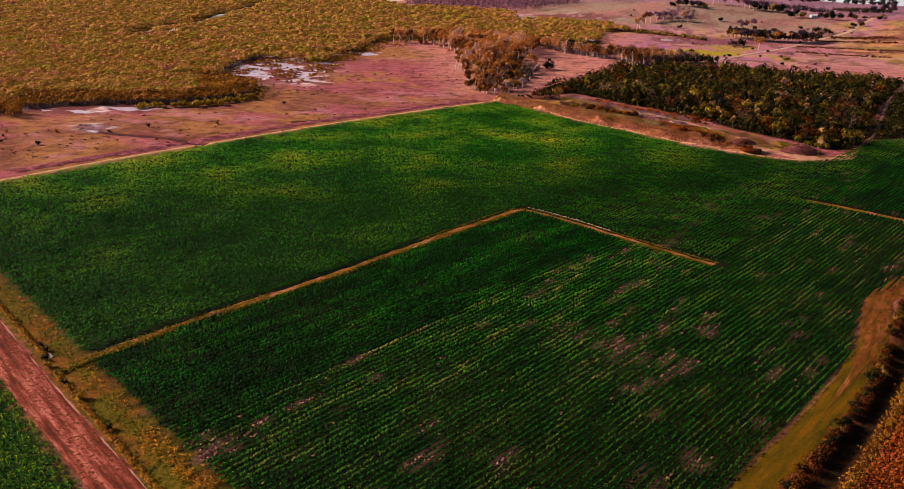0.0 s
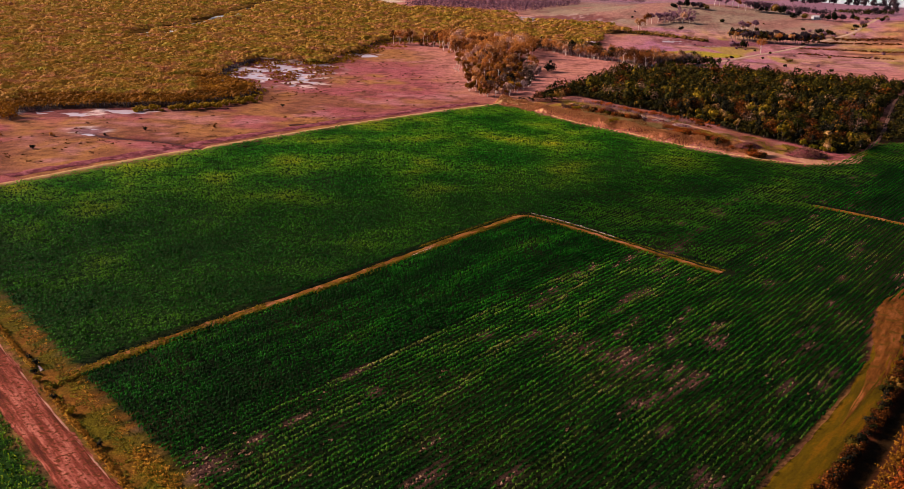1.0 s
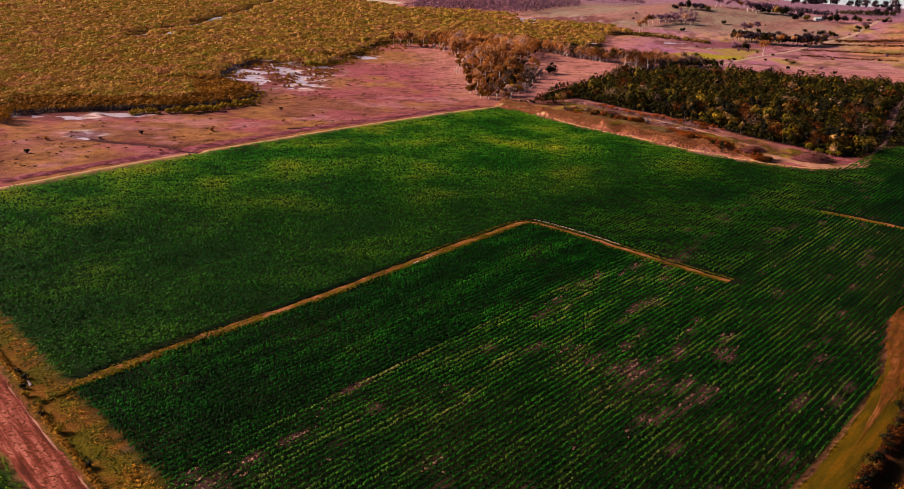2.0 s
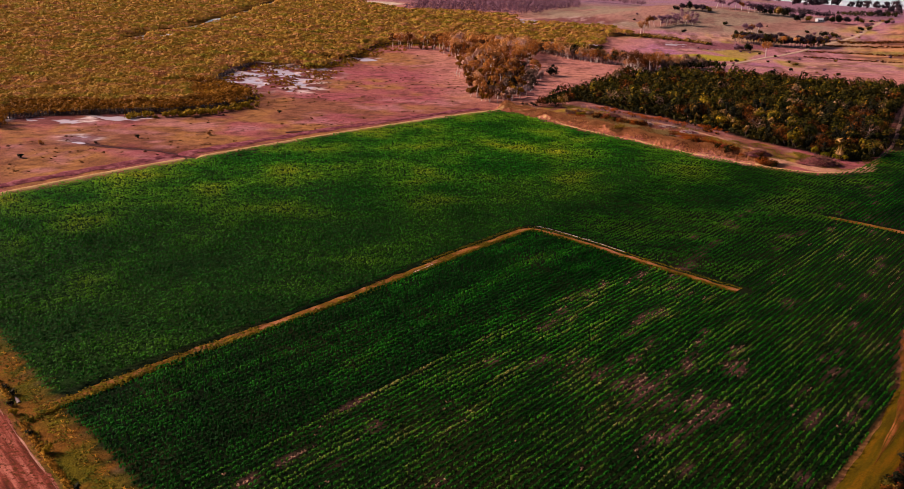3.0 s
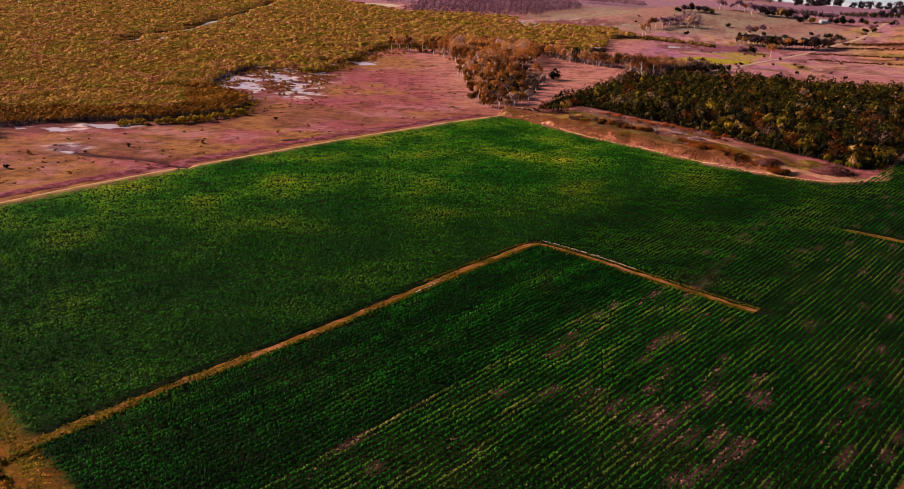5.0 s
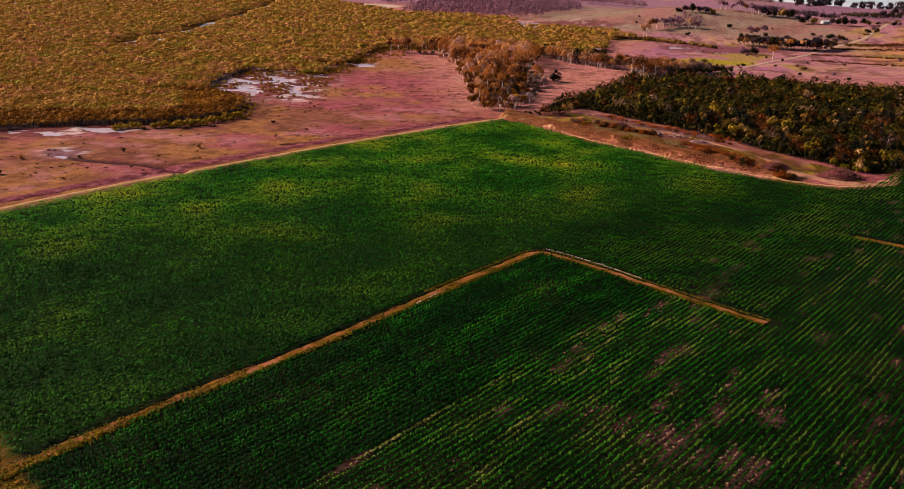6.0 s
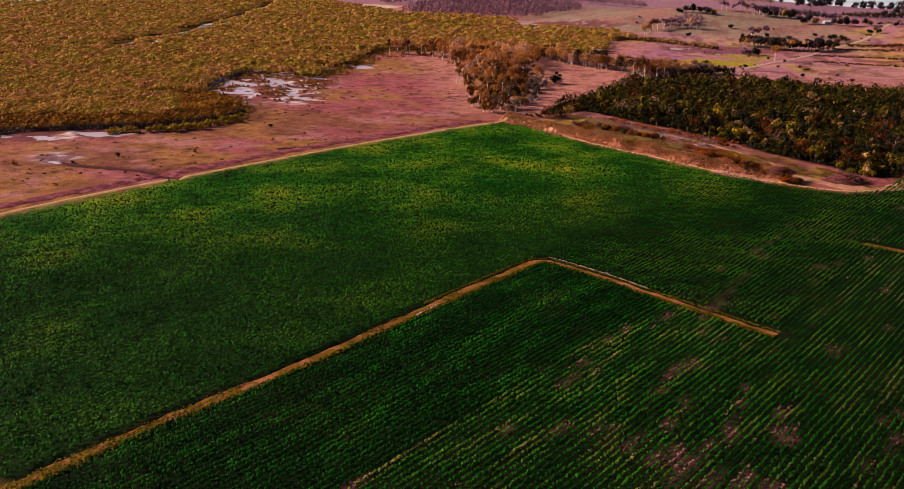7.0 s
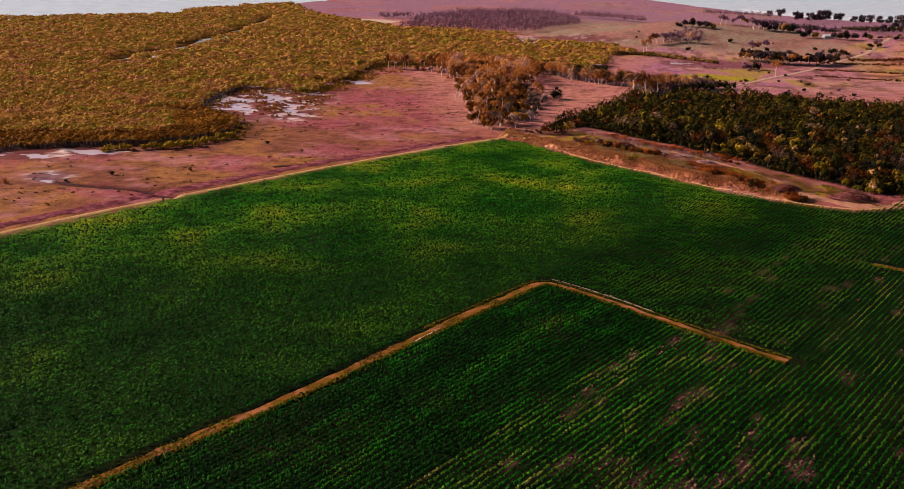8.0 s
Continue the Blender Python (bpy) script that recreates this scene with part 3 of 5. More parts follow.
def soil_colours(x, y):
    flat = np.zeros((*x.shape, 3)) + np.array((0.30, 0.098, 0.088))
    flat = paint(flat, (0.185, 0.073, 0.036), ramp(560 - y - 0.35 * x, -110, 60) * 0.9)
    flat = paint(flat, (0.27, 0.120, 0.042), ramp(cloud(x, y, 42, 61), 0.45, 0.68))
    flat = paint(flat, (0.27, 0.070, 0.088), ramp(cloud(x, y, 38, 66), 0.5, 0.7) * 0.8)
    flat = paint(flat, (0.36, 0.150, 0.160), ramp(cloud(x, y, 26, 71), 0.60, 0.75) * 0.6)
    flat = paint(flat, (0.40, 0.170, 0.140), ramp(x + 0.25 * (y - 700), -95, -50) * ramp(y, 590, 640) * 0.8)
    flat = paint(flat, (0.10, 0.034, 0.024), ramp(edge_distance(MANGROVE, x, y) + (cloud(x, y, 14, 73) - 0.5) * 26, 24, 8) * 0.75 * ramp(-y, -900, -700))
    flat = paint(flat, (0.09, 0.026, 0.016), ramp(cloud(x, y, 9, 75), 0.58, 0.70) * 0.4)
    flat = paint(flat, (0.06, 0.020, 0.010), ramp(cloud(x * 0.8, y, 4.5, 78), 0.60, 0.68) * 0.5)
    # far paddocks, right of the tree line; lilac haze is put into their colours
    far = ramp(y - 0.25 * np.abs(x - 150), 760, 860) * ramp(x, 60, 140)
    pad = np.zeros_like(flat) + np.array((0.31, 0.132, 0.150))
    pad = paint(pad, (0.27, 0.185, 0.040), ramp(cloud(x, y * 0.45, 50, 81), 0.48, 0.60) * 0.9)
    pad = paint(pad, (0.29, 0.115, 0.20), ramp(cloud(x, y * 0.35, 42, 86), 0.48, 0.62) * 0.8)
    pad = paint(pad, (0.40, 0.21, 0.15), ramp(cloud(x * 0.5, y * 1.3, 34, 88), 0.56, 0.68) * 0.7)
    # terraces climbing the paddock beyond the hill road
    step = ramp(x - 0.55 * (y - 900), 255, 290) * ramp(y, 930, 985)
    pad = paint(pad, (0.42, 0.185, 0.085), step * 0.8)
    pad = paint(pad, (0.13, 0.050, 0.034), ramp(value_noise(x * 0.12, y - 0.1 * x + 5 * cloud(x, y, 40, 84), 9, 89), 0.56, 0.68) * step * 0.85)
    pad = paint(pad, (0.20, 0.16, 0.035), ramp(value_noise(x * 0.2, y - 0.1 * x + 9, 24, 90), 0.55, 0.7) * step * 0.7)
    pad = paint(pad, (0.11, 0.045, 0.030), ramp(cloud(x, y * 0.7, 12, 87), 0.54, 0.66) * 0.7)
    flat = paint(flat, pad, far)
    hill = ramp(hills(x, y), 1.5, 6) * (1 - ramp(x - 0.12 * (y - 900), 300, 345))
    green = np.zeros_like(flat) + np.array((0.225, 0.158, 0.115))
    green = paint(green, (0.26, 0.130, 0.105), ramp(cloud(x, y, 70, 91), 0.5, 0.7))
    green = paint(green, (0.17, 0.085, 0.070), ramp(cloud(x, y, 30, 95), 0.6, 0.72) * 0.7)
    flat = paint(flat, green, hill)
    lush = np.exp(-((x - 165) / 45) ** 2 - ((y - 925) / 28) ** 2)
    flat = paint(flat, (0.27, 0.21, 0.020), ramp(lush + (cloud(x, y, 20, 97) - 0.5) * 0.5, 0.35, 0.6))
    mud = np.exp(-((x - 0.35 * (y - 1020) - 185) / 80) ** 2 - ((y - 1035) / 42) ** 2)
    flat = paint(flat, (0.17, 0.060, 0.075), ramp(mud + (cloud(x, y, 25, 99) - 0.5) * 0.4, 0.4, 0.6))
    # land beyond the mangroves, tinted lilac for distant haze
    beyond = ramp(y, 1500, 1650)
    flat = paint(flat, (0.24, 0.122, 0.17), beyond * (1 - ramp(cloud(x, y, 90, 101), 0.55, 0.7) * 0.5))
    flat = paint(flat, (0.46, 0.36, 0.27), ramp(np.exp(-((x + 262) / 62) ** 2 - ((y - 1505) / 60) ** 2) + (cloud(x, y, 30, 102) - 0.5) * 0.5, 0.45, 0.6))
    # dark wet floor of the mangroves
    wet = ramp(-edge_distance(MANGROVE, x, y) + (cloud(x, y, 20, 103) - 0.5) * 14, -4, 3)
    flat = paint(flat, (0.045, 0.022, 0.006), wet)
    flat = paint(flat, (0.17, 0.090, 0.016), ramp(-edge_distance(MANGROVE, x, y), 8, 26) * ramp(line_distance(CREEK, x, y), 8, 14))
    near_pool = np.zeros(x.shape)
    for px, py, sx, sy, cut in SALT_POOLS:
        near_pool = np.maximum(near_pool, np.exp(-((x - px) / (sx * 1.25)) ** 2 - ((y - py) / (sy * 1.35)) ** 2))
    flat = paint(flat, (0.13, 0.040, 0.040), ramp(near_pool + (cloud(x, y, 16, 107) - 0.5) * 0.6, 0.2, 0.6) * 0.85)
    crust = ramp(near_pool, 0.15, 0.4) * ramp(cloud(x, y, 8, 109), 0.6, 0.68)
    flat = paint(flat, (0.62, 0.52, 0.50), crust * (0.7 - 0.5 * ramp(y, 900, 960)))
    # scrub floor painted near black, as the shade under its crowns
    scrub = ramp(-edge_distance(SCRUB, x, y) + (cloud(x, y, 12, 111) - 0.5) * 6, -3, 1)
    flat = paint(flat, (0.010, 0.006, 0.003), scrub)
    flat = paint(flat, (0.050, 0.012, 0.012), np.exp(-(line_distance(GULLY, x, y) / 2.6) ** 2))
    flat = paint(flat, (0.20, 0.11, 0.13), np.exp(-((x + 226) / 9) ** 2 - ((y - 446) / 9) ** 2) * 0.8)
    # the same painted shade below the eastern scrub
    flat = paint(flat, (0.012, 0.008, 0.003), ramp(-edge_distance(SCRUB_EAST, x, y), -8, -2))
    # the rough strip between the bank and the scrub, and the bank itself
    strip = ramp(line_distance([(18, 600), (44, 572), (66, 555), (86, 535), (104, 510), (120, 490)], x, y) + (cloud(x, y, 9, 113) - 0.5) * 10, 24, 16) * ramp(edge_distance(SCRUB, x, y), 0, 2)
    rough = np.zeros_like(flat) + np.array((0.15, 0.052, 0.036))
    rough = paint(rough, (0.24, 0.15, 0.020), ramp(cloud(x, y, 13, 114), 0.46, 0.55) * 0.9)
    rough = paint(rough, (0.28, 0.14, 0.12), ramp(cloud(x, y, 8, 116), 0.58, 0.68) * 0.6)
    flat = paint(flat, rough, strip)
    bank = np.exp(-(line_distance(BANK, x, y) / 5.0) ** 2)
    flat = paint(flat, (0.36, 0.135, 0.070), ramp(bank, 0.25, 0.6))
    flat = paint(flat, (0.13, 0.034, 0.022), ramp(bank, 0.25, 0.6) * ramp(x, 50, 62) * ramp(value_noise(x, y, 6, 118), 0.3, 0.6) * 0.8)
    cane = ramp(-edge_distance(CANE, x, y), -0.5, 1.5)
    # cane soil near-black green, holding the shade between the rows
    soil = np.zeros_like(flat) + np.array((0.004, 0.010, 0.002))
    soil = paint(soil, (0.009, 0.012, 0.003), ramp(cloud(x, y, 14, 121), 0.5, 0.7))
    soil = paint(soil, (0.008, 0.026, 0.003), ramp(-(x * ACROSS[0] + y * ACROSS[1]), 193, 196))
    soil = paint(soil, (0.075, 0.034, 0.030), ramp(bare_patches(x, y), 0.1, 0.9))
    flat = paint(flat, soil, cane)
    # south of the road and of the grassy track
    left = ramp(-(x + y) + 58, -1, 2) * ramp(-y, -400, -330)
    flat = paint(flat, (0.010, 0.035, 0.003), left)
    verge = ramp((x + y) - 70, -2, 2) * ramp(90 - (x + y), -1, 1) * ramp(-y, -300, -240) * (1 - cane)
    flat = paint(flat, (0.075, 0.058, 0.003), verge)
    flat = paint(flat, (0.14, 0.056, 0.008), verge * ramp(cloud(x, y, 8, 125), 0.55, 0.66))
    east = ramp(x - 0.64 * y + 46, -1, 3) * ramp(y, 420, 330) * (1 - cane) * ramp(x + y, 68, 72)
    flat = paint(flat, (0.085, 0.020, 0.007), east)
    # the hedge's shadow band, painted dark on the ground
    flat = paint(flat, (0.018, 0.010, 0.003), np.exp(-(line_distance(HEDGE_SHADE, x, y) / 2.8) ** 4) * east)
    return flat


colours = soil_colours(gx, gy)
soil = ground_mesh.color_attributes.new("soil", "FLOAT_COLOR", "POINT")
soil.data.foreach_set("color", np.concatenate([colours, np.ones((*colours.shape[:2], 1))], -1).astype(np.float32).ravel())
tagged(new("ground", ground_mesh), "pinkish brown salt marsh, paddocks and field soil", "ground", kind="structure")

# ---- water ----
def water_patch(name, cx, cy, rx, ry, z, material, label, category):
    a = np.linspace(0, 2 * np.pi, 40, endpoint=False)
    wob = 1 + 0.12 * np.sin(3 * a + cx) + 0.07 * np.sin(5 * a + cy)
    v = np.stack([cx + rx * wob * np.cos(a), cy + ry * wob * np.sin(a), 0 * a + z], -1)
    v = np.vstack([v, [[cx, cy, z]]])
    f = np.stack([np.arange(40), (np.arange(40) + 1) % 40, np.full(40, 40)], -1)
    tagged(new(name, mesh_from(name, v, 3, f, material)), label, category, kind="structure")


for k, (px, py, sx, sy, _) in enumerate(SALT_POOLS):
    level = float(hills(px, py)) - 0.35 - 0.012 * k
    if py > 1150:
        level += 0.2
    water_patch("salt_pool", px, py, sx * 1.45, sy * 1.45, level, POND_WATER, "shallow pale salt pan pool in the marsh", "pool")
creek_line = ribbon("tidal_creek", CREEK, 2.0, [0, 0, 0], CREEK_WATER, 0, 1.2, 6)
co = np.array([v.co for v in creek_line.vertices])
creek_line.vertices.foreach_set("co", np.column_stack([co[:, :2], np.full(len(co), -1.2)]).astype(np.float32).ravel())
tagged(new("tidal_creek", creek_line), "dark narrow tidal creek winding through mangroves", "creek", kind="structure")
sea_mesh, _, _ = sheet("sea", steps([(-4500, 0), (4500, 450)]), steps([(600, 0), (4800, 300)]), lambda x, y: 0 * x - 0.9, SEA_WATER, False)
tagged(new("sea", sea_mesh), "pale calm sea along the coast", "sea", kind="structure")
for k, off in enumerate((35, 80, 130)):
    tagged(new("surf_line", ribbon("surf_line", [(470, 2170 + off), (545, 2030 + off), (640, 1950 + off), (780, 1890 + off)], 4 + k, [0, 0.1, 0], FOAM, 0, 2.5, 8, 0, 140 + k)),
           "white breaking surf line off the beach", "surf", kind="structure")
for ob in [o for o in bpy.data.objects if o.name.startswith("surf_line")]:
    co = np.array([v.co for v in ob.data.vertices])
    ob.data.vertices.foreach_set("co", np.column_stack([co[:, :2], np.full(len(co), -0.8)]).astype(np.float32).ravel())

# ---- roads and tracks ----
road = tagged(new("road", ribbon("road", ROAD, 5.0, [0.0, 0.06, 0.10, 0.05, 0.10, 0.13, 0.10, 0.05, 0.10, 0.06, 0.0], RED_DIRT, 0.12, 0.5, 1.5)),
              "wide red dirt farm road with worn wheel marks", "road", kind="structure")
for off, half in ((-4.1, 0.42), (-3.1, 0.30), (-1.6, 0.14), (0.9, 0.12), (2.3, 0.20), (3.7, 0.16)):
    part("wheel_rut", ribbon("wheel_rut", ROAD, half, [0, 0.02, 0], RUT_DIRT, 0.17, 0.34, 1.2, off, 60 + int(off * 7)), road, "pale dusty wheel rut")
tagged(new("farm_track", ribbon("farm_track", TRACK_MID, 2.0, [0, 0.05, 0.02, 0.09, 0.02, 0.05, 0], TRACK_DIRT, 0.06, 0.8, 1.2, 0.6)),
       "narrow orange dirt headland track between cane blocks", "track", kind="structure")
tagged(new("farm_track", ribbon("farm_track", TRACK_EAST, 2.2, [0, 0.05, 0.02, 0.09, 0.02, 0.05, 0], TRACK_DIRT, 0.06, 0.7, 1.2, 0, 70)),
       "short orange dirt track ending in the cane", "track", kind="structure")
tagged(new("grass_track", ribbon("grass_track", GRASS_TRACK, 4.6, [0, 0.06, 0.02, 0.10, 0.10, 0.02, 0.06, 0], GRASS_DIRT, 0.07, 0.6, 1.5, 0, 80)),
       "olive grassy track curving along the cane edge", "track", kind="structure")
tagged(new("dirt_bend", ribbon("dirt_bend", BEND, 4.6, [0, 0.05, 0.02, 0.09, 0.09, 0.02, 0.05, 0], BEND_DIRT, 0.13, 1.0, 1.2, -0.4, 84, 62.0)),
       "bare orange dirt bend at the field corner", "track", kind="structure")
tagged(new("pale_patch", ribbon("pale_patch", [(-37, 284), (-34, 289), (-31, 294)], 0.8, [0, 0.04, 0.04, 0], PALE_PATCH, 0.2, 0.5, 0.8, 1.2, 72)),
       "bleached patch of sand on the farm track", "track", kind="structure")
HEADLAND = [(-240, 303), (-214, 338), (-186, 385), (-149, 435), (-103, 497), (-52, 558), (-24, 587), (-12, 588)]
tagged(new("headland_strip", ribbon("headland_strip", HEADLAND, 1.9, [0, 0.1, 0.15, 0.1, 0], PALE_LINE, 0.25, 0.3, 2.0, 1.6, 90)),
       "pale dry grass headland along the cane", "headland", kind="structure")
MUD_BAND = [(-215, 352), (-190, 390), (-154, 440), (-128, 476), (-106, 505), (-75, 541), (-52, 568), (-34, 586)]
tagged(new("mud_strip", ribbon("mud_strip", MUD_BAND, 3.4, [0, 0.02, 0.06, 0.02, 0], MUD, 0.42, 1.6, 2.0, -1.6, 95)),
       "dark red muddy drain beside the headland", "mud", kind="structure")
HEAD_EAST = [(-18, 585), (-6, 574), (29, 532), (60, 505), (87, 478), (113, 462), (134, 454), (152, 458)]
tagged(new("headland_strip", ribbon("headland_strip", HEAD_EAST, 1.1, [0, 0.06, 0.08, 0.06, 0], PALE_LINE, 0.1, 0.4, 2.0, -0.6, 97)),
       "narrow sandy headland below the grassy bank", "headland", kind="structure")
tagged(new("sandy_track", ribbon("sandy_track", SCRUB_TRACK, 1.5, [0, 0.05, 0.02, 0.08, 0.02, 0.05, 0], SAND_TRACK, 0.12, 0.9, 2.0, 0, 99)),
       "pale sandy track along the edge of the scrub", "track", kind="structure")
tagged(new("bush_track", ribbon("bush_track", BUSH_TRACK, 1.3, [0, 0.04, 0.02, 0.06, 0.02, 0.04, 0], BUSH_DIRT, 0.12, 0.5, 2.0, 0, 101)),
       "narrow shaded track leading into the scrub", "track", kind="structure")
tagged(new("turning_place", ribbon("turning_place", [(116, 486), (126, 473), (138, 462), (156, 461), (168, 474)], 4.6, [0, 0.05, 0.08, 0.08, 0.05, 0], SAND_TRACK, 0.16, 2.0, 2.0, 0, 103)),
       "wide bare sandy bend at the end of the bank", "track", kind="structure")
tagged(new("hill_road", ribbon("hill_road", HILL_ROAD, 2.4, [0, 0.1, 0, 0.12, 0, 0.1, 0], PALE_ROAD, 0.35, 0.7, 4.0, 0, 106)),
       "pale dirt road climbing over the far paddocks", "road", kind="structure")

# ---- sugar cane, row by row ----
ROW_GAP = 1.62


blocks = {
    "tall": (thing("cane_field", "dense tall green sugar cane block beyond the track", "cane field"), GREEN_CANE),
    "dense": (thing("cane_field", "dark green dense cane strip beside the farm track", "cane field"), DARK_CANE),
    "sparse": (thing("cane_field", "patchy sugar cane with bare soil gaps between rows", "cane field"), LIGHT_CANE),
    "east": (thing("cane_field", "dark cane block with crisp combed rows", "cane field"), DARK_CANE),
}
r = np.random.default_rng(11)
def row_blocks(v):
    """Which block each stretch of a row belongs to."""
    if v < -193:
        return [("tall", 0, 999)]
    if v < -110:
        return [("dense" if v < -141.5 else "sparse", 0, 279), ("tall", 279, 999)]
    return [("sparse", 0, 376), ("east", 376, 999)]


def plant_row(kind, v, u, x, y):
    """One row of cane plants, as a mesh of its own."""
    if len(u) < 6:
        return
    vv = np.full(len(u), v)
    # stand: height, spread and leaf width change with the block
    tallness = {"tall": 1.25, "dense": 1.15, "sparse": 0.95, "east": 1.1}[kind] * (0.8 + 0.4 * cloud(x, y, 30, 161)) * ((0.55 + 0.9 * value_noise(x, y, 2.6, 162)) if kind == "tall" else (0.7 + 0.6 * value_noise(x, y, 2.4, 162)))
    leafy = {"tall": 0.95, "dense": 0.72, "sparse": 0.66, "east": 0.66}[kind]
    crisp = ramp(u, 240, 330) * ramp(vv, -250, -165)
    spreads = leafy * (1 - 0.52 * crisp) * r.uniform(0.8, 1.2, len(u))
    mixed = (1 - crisp) * {"tall": 0.22, "dense": 0.09, "sparse": 0.08, "east": 0.07}[kind]
    x, y = x + r.normal(0, 1, len(u)) * mixed, y + r.normal(0, 1, len(u)) * mixed
    if kind == "sparse":
        alive = r.uniform(0, 1, len(u)) > bare_patches(x, y) * 0.68
    else:
        alive = r.uniform(0, 1, len(u)) > 0.03 + 0.25 * ramp(cloud(x, y, 28, 171), 0.66, 0.8)
    if kind == "sparse":
        withered.append(np.stack([x[~alive], y[~alive]], 1))
    if alive.sum() < 4:
        return
    x, y, spreads, tallness = x[alive], y[alive], spreads[alive], tallness[alive]
    verts, faces, lean = tufts(x, y, 0 * x + 0.02, tallness, spreads, (0.58 if kind == "tall" else 0.40) * (0.7 + 0.3 * spreads), 5 if kind == "tall" else 7, 1000 + len(blocks[kind][0].children) + 7 * len(kind), 0.62 if kind == "tall" and v < -240 else 0.45, 0.5 if kind == "tall" else 0.2)
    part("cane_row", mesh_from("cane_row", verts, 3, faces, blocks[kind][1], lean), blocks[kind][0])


withered = []
row_number = 0
for v in np.arange(-366 - 3 * ROW_GAP, 60, ROW_GAP):
    row_number += 1
    u = np.arange(60, 640, 0.95 if v < -193 else 0.72)
    u = u + r.normal(0, 0.22, len(u))
    bow = 0.5 * math.sin(v * 0.05) + 0.25 * np.sin(u * 0.03 + v * 0.01)
    x, y = u * ALONG[0] + (v + bow) * ACROSS[0], u * ALONG[1] + (v + bow) * ACROSS[1]
    keep = edge_distance(CANE, x, y) < -0.8 - 0.8 * r.uniform(0, 1, len(u))
    beside = np.where((v > -190) & (u < 279.5), 3.6, 1.9)
    keep &= (line_distance(TRACK_MID, x, y) > beside) & (line_distance(TRACK_EAST, x, y) > 2.6)
    keep &= np.abs(x + 0.085 * y) < 34 + 0.56 * y
    if keep.sum() < 6:
        continue
    u, x, y = u[keep], x[keep], y[keep]
    for kind, lo, hi in row_blocks(v):
        plant_row(kind, v, u[(u > lo) & (u <= hi)], x[(u > lo) & (u <= hi)], y[(u > lo) & (u <= hi)])

# withered plants left standing in the thin places
wx, wy = np.vstack(withered).T
n = len(wx)
verts, faces, lean = tufts(wx, wy, 0 * wx + 0.02, r.uniform(0.2, 0.6, n), r.uniform(0.5, 0.95, n), np.full(n, 0.34), 5, 177, 0.6)
tagged(new("withered_cane", mesh_from("withered_cane", verts, 3, faces, DRY_CANE, lean)), "withered straw-brown cane in the bare gaps", "cane", kind="stuff")

# ---- mangrove forest ----
def forest_gap(x, y):
    k = np.minimum(1.0, 12.0 / (5 + np.maximum(y - 420, 0) * 0.016 + 5)) ** 2
    clear = ramp(line_distance(CREEK, x, y), 7 + 4 * value_noise(x, y, 30, 188), 13)
    for px, py, sx, sy, cut in SALT_POOLS:
        clear = clear * (1 - ramp(np.exp(-((x - px) / sx) ** 2 - ((y - py) / sy) ** 2), 0.35, 0.5))
    inside = np.abs(x + 0.087 * y) < 50 + 0.54 * y
    return k * clear * inside


mx, my = spread_points(MANGROVE, 3.9, 21, forest_gap)
edge = -edge_distance(MANGROVE, mx, my)
size = (2.7 + np.maximum(my - 420, 0) * 0.0042) * np.random.default_rng(5).uniform(0.65, 1.25, len(mx))
top = 2.8 + 1.6 * cloud(mx, my, 45, 181) + 2.0 * (value_noise(mx, my * 0.7, 14, 182) - 0.4) + 0.35 * size + 1.5 * ramp(my, 800, 1300)
base = height(mx, my)
front = (edge < 10 + 34 * value_noise(mx, my, 24, 185)) & (my < 640)
for name, pick, material, label in (("mangrove_forest", ~front, MANGROVE_LEAF, "dense olive mangrove canopy stretching to the coast"),
                                    ("mangrove_fringe", front, MANGROVE_EDGE, "rusty brown mangrove fringe with dark stems beside pools")):
    n = int(pick.sum())
    if n == 0:
        continue
    fine = pick & (my < 740)
    coarse = pick & (my >= 740)
    v1, f1, n1 = clumps(mx[fine], my[fine], base[fine] + top[fine] * 0.66, size[fine], top[fine] * 0.38, 28, 0.30 * size[fine] ** 0.8, 23, -0.1, 0.45)
    v2, f2, n2 = clumps(mx[coarse], my[coarse], base[coarse] + top[coarse] * 0.7, size[coarse], top[coarse] * 0.32, 16, 0.42 * size[coarse] ** 0.8, 24, 0.0, 0.45)
    verts, faces, lean = np.vstack([v1, v2]), np.vstack([f1, f2 + len(v1)]), np.vstack([n1, n2])
    tagged(new(name, mesh_from(name, verts, 4, faces, material, lean)), label, "mangroves", kind="stuff")


# ---- trees ----
def limb(verts, faces, line, r0, r1, sides=5):
    """A tapered, bent tube along a line."""
    line = np.asarray(line, float)
    n = len(line)
    start = sum(len(v) for v in verts)
    d = np.gradient(line, axis=0)
    for k in range(n):
        t = d[k] / (np.linalg.norm(d[k]) + 1e-9)
        s = np.cross(t, (0.31, 0.94, 0.12))
        s /= np.linalg.norm(s)
        q = np.cross(t, s)
        rad = r0 + (r1 - r0) * k / (n - 1)
        a = np.linspace(0, 2 * np.pi, sides, endpoint=False)
        verts.append(line[k] + rad * (np.cos(a)[:, None] * s + np.sin(a)[:, None] * q))
    for k in range(n - 1):
        for j in range(sides):
            a, b = start + k * sides + j, start + k * sides + (j + 1) % sides
            faces.append((a, b, b + sides, a + sides))


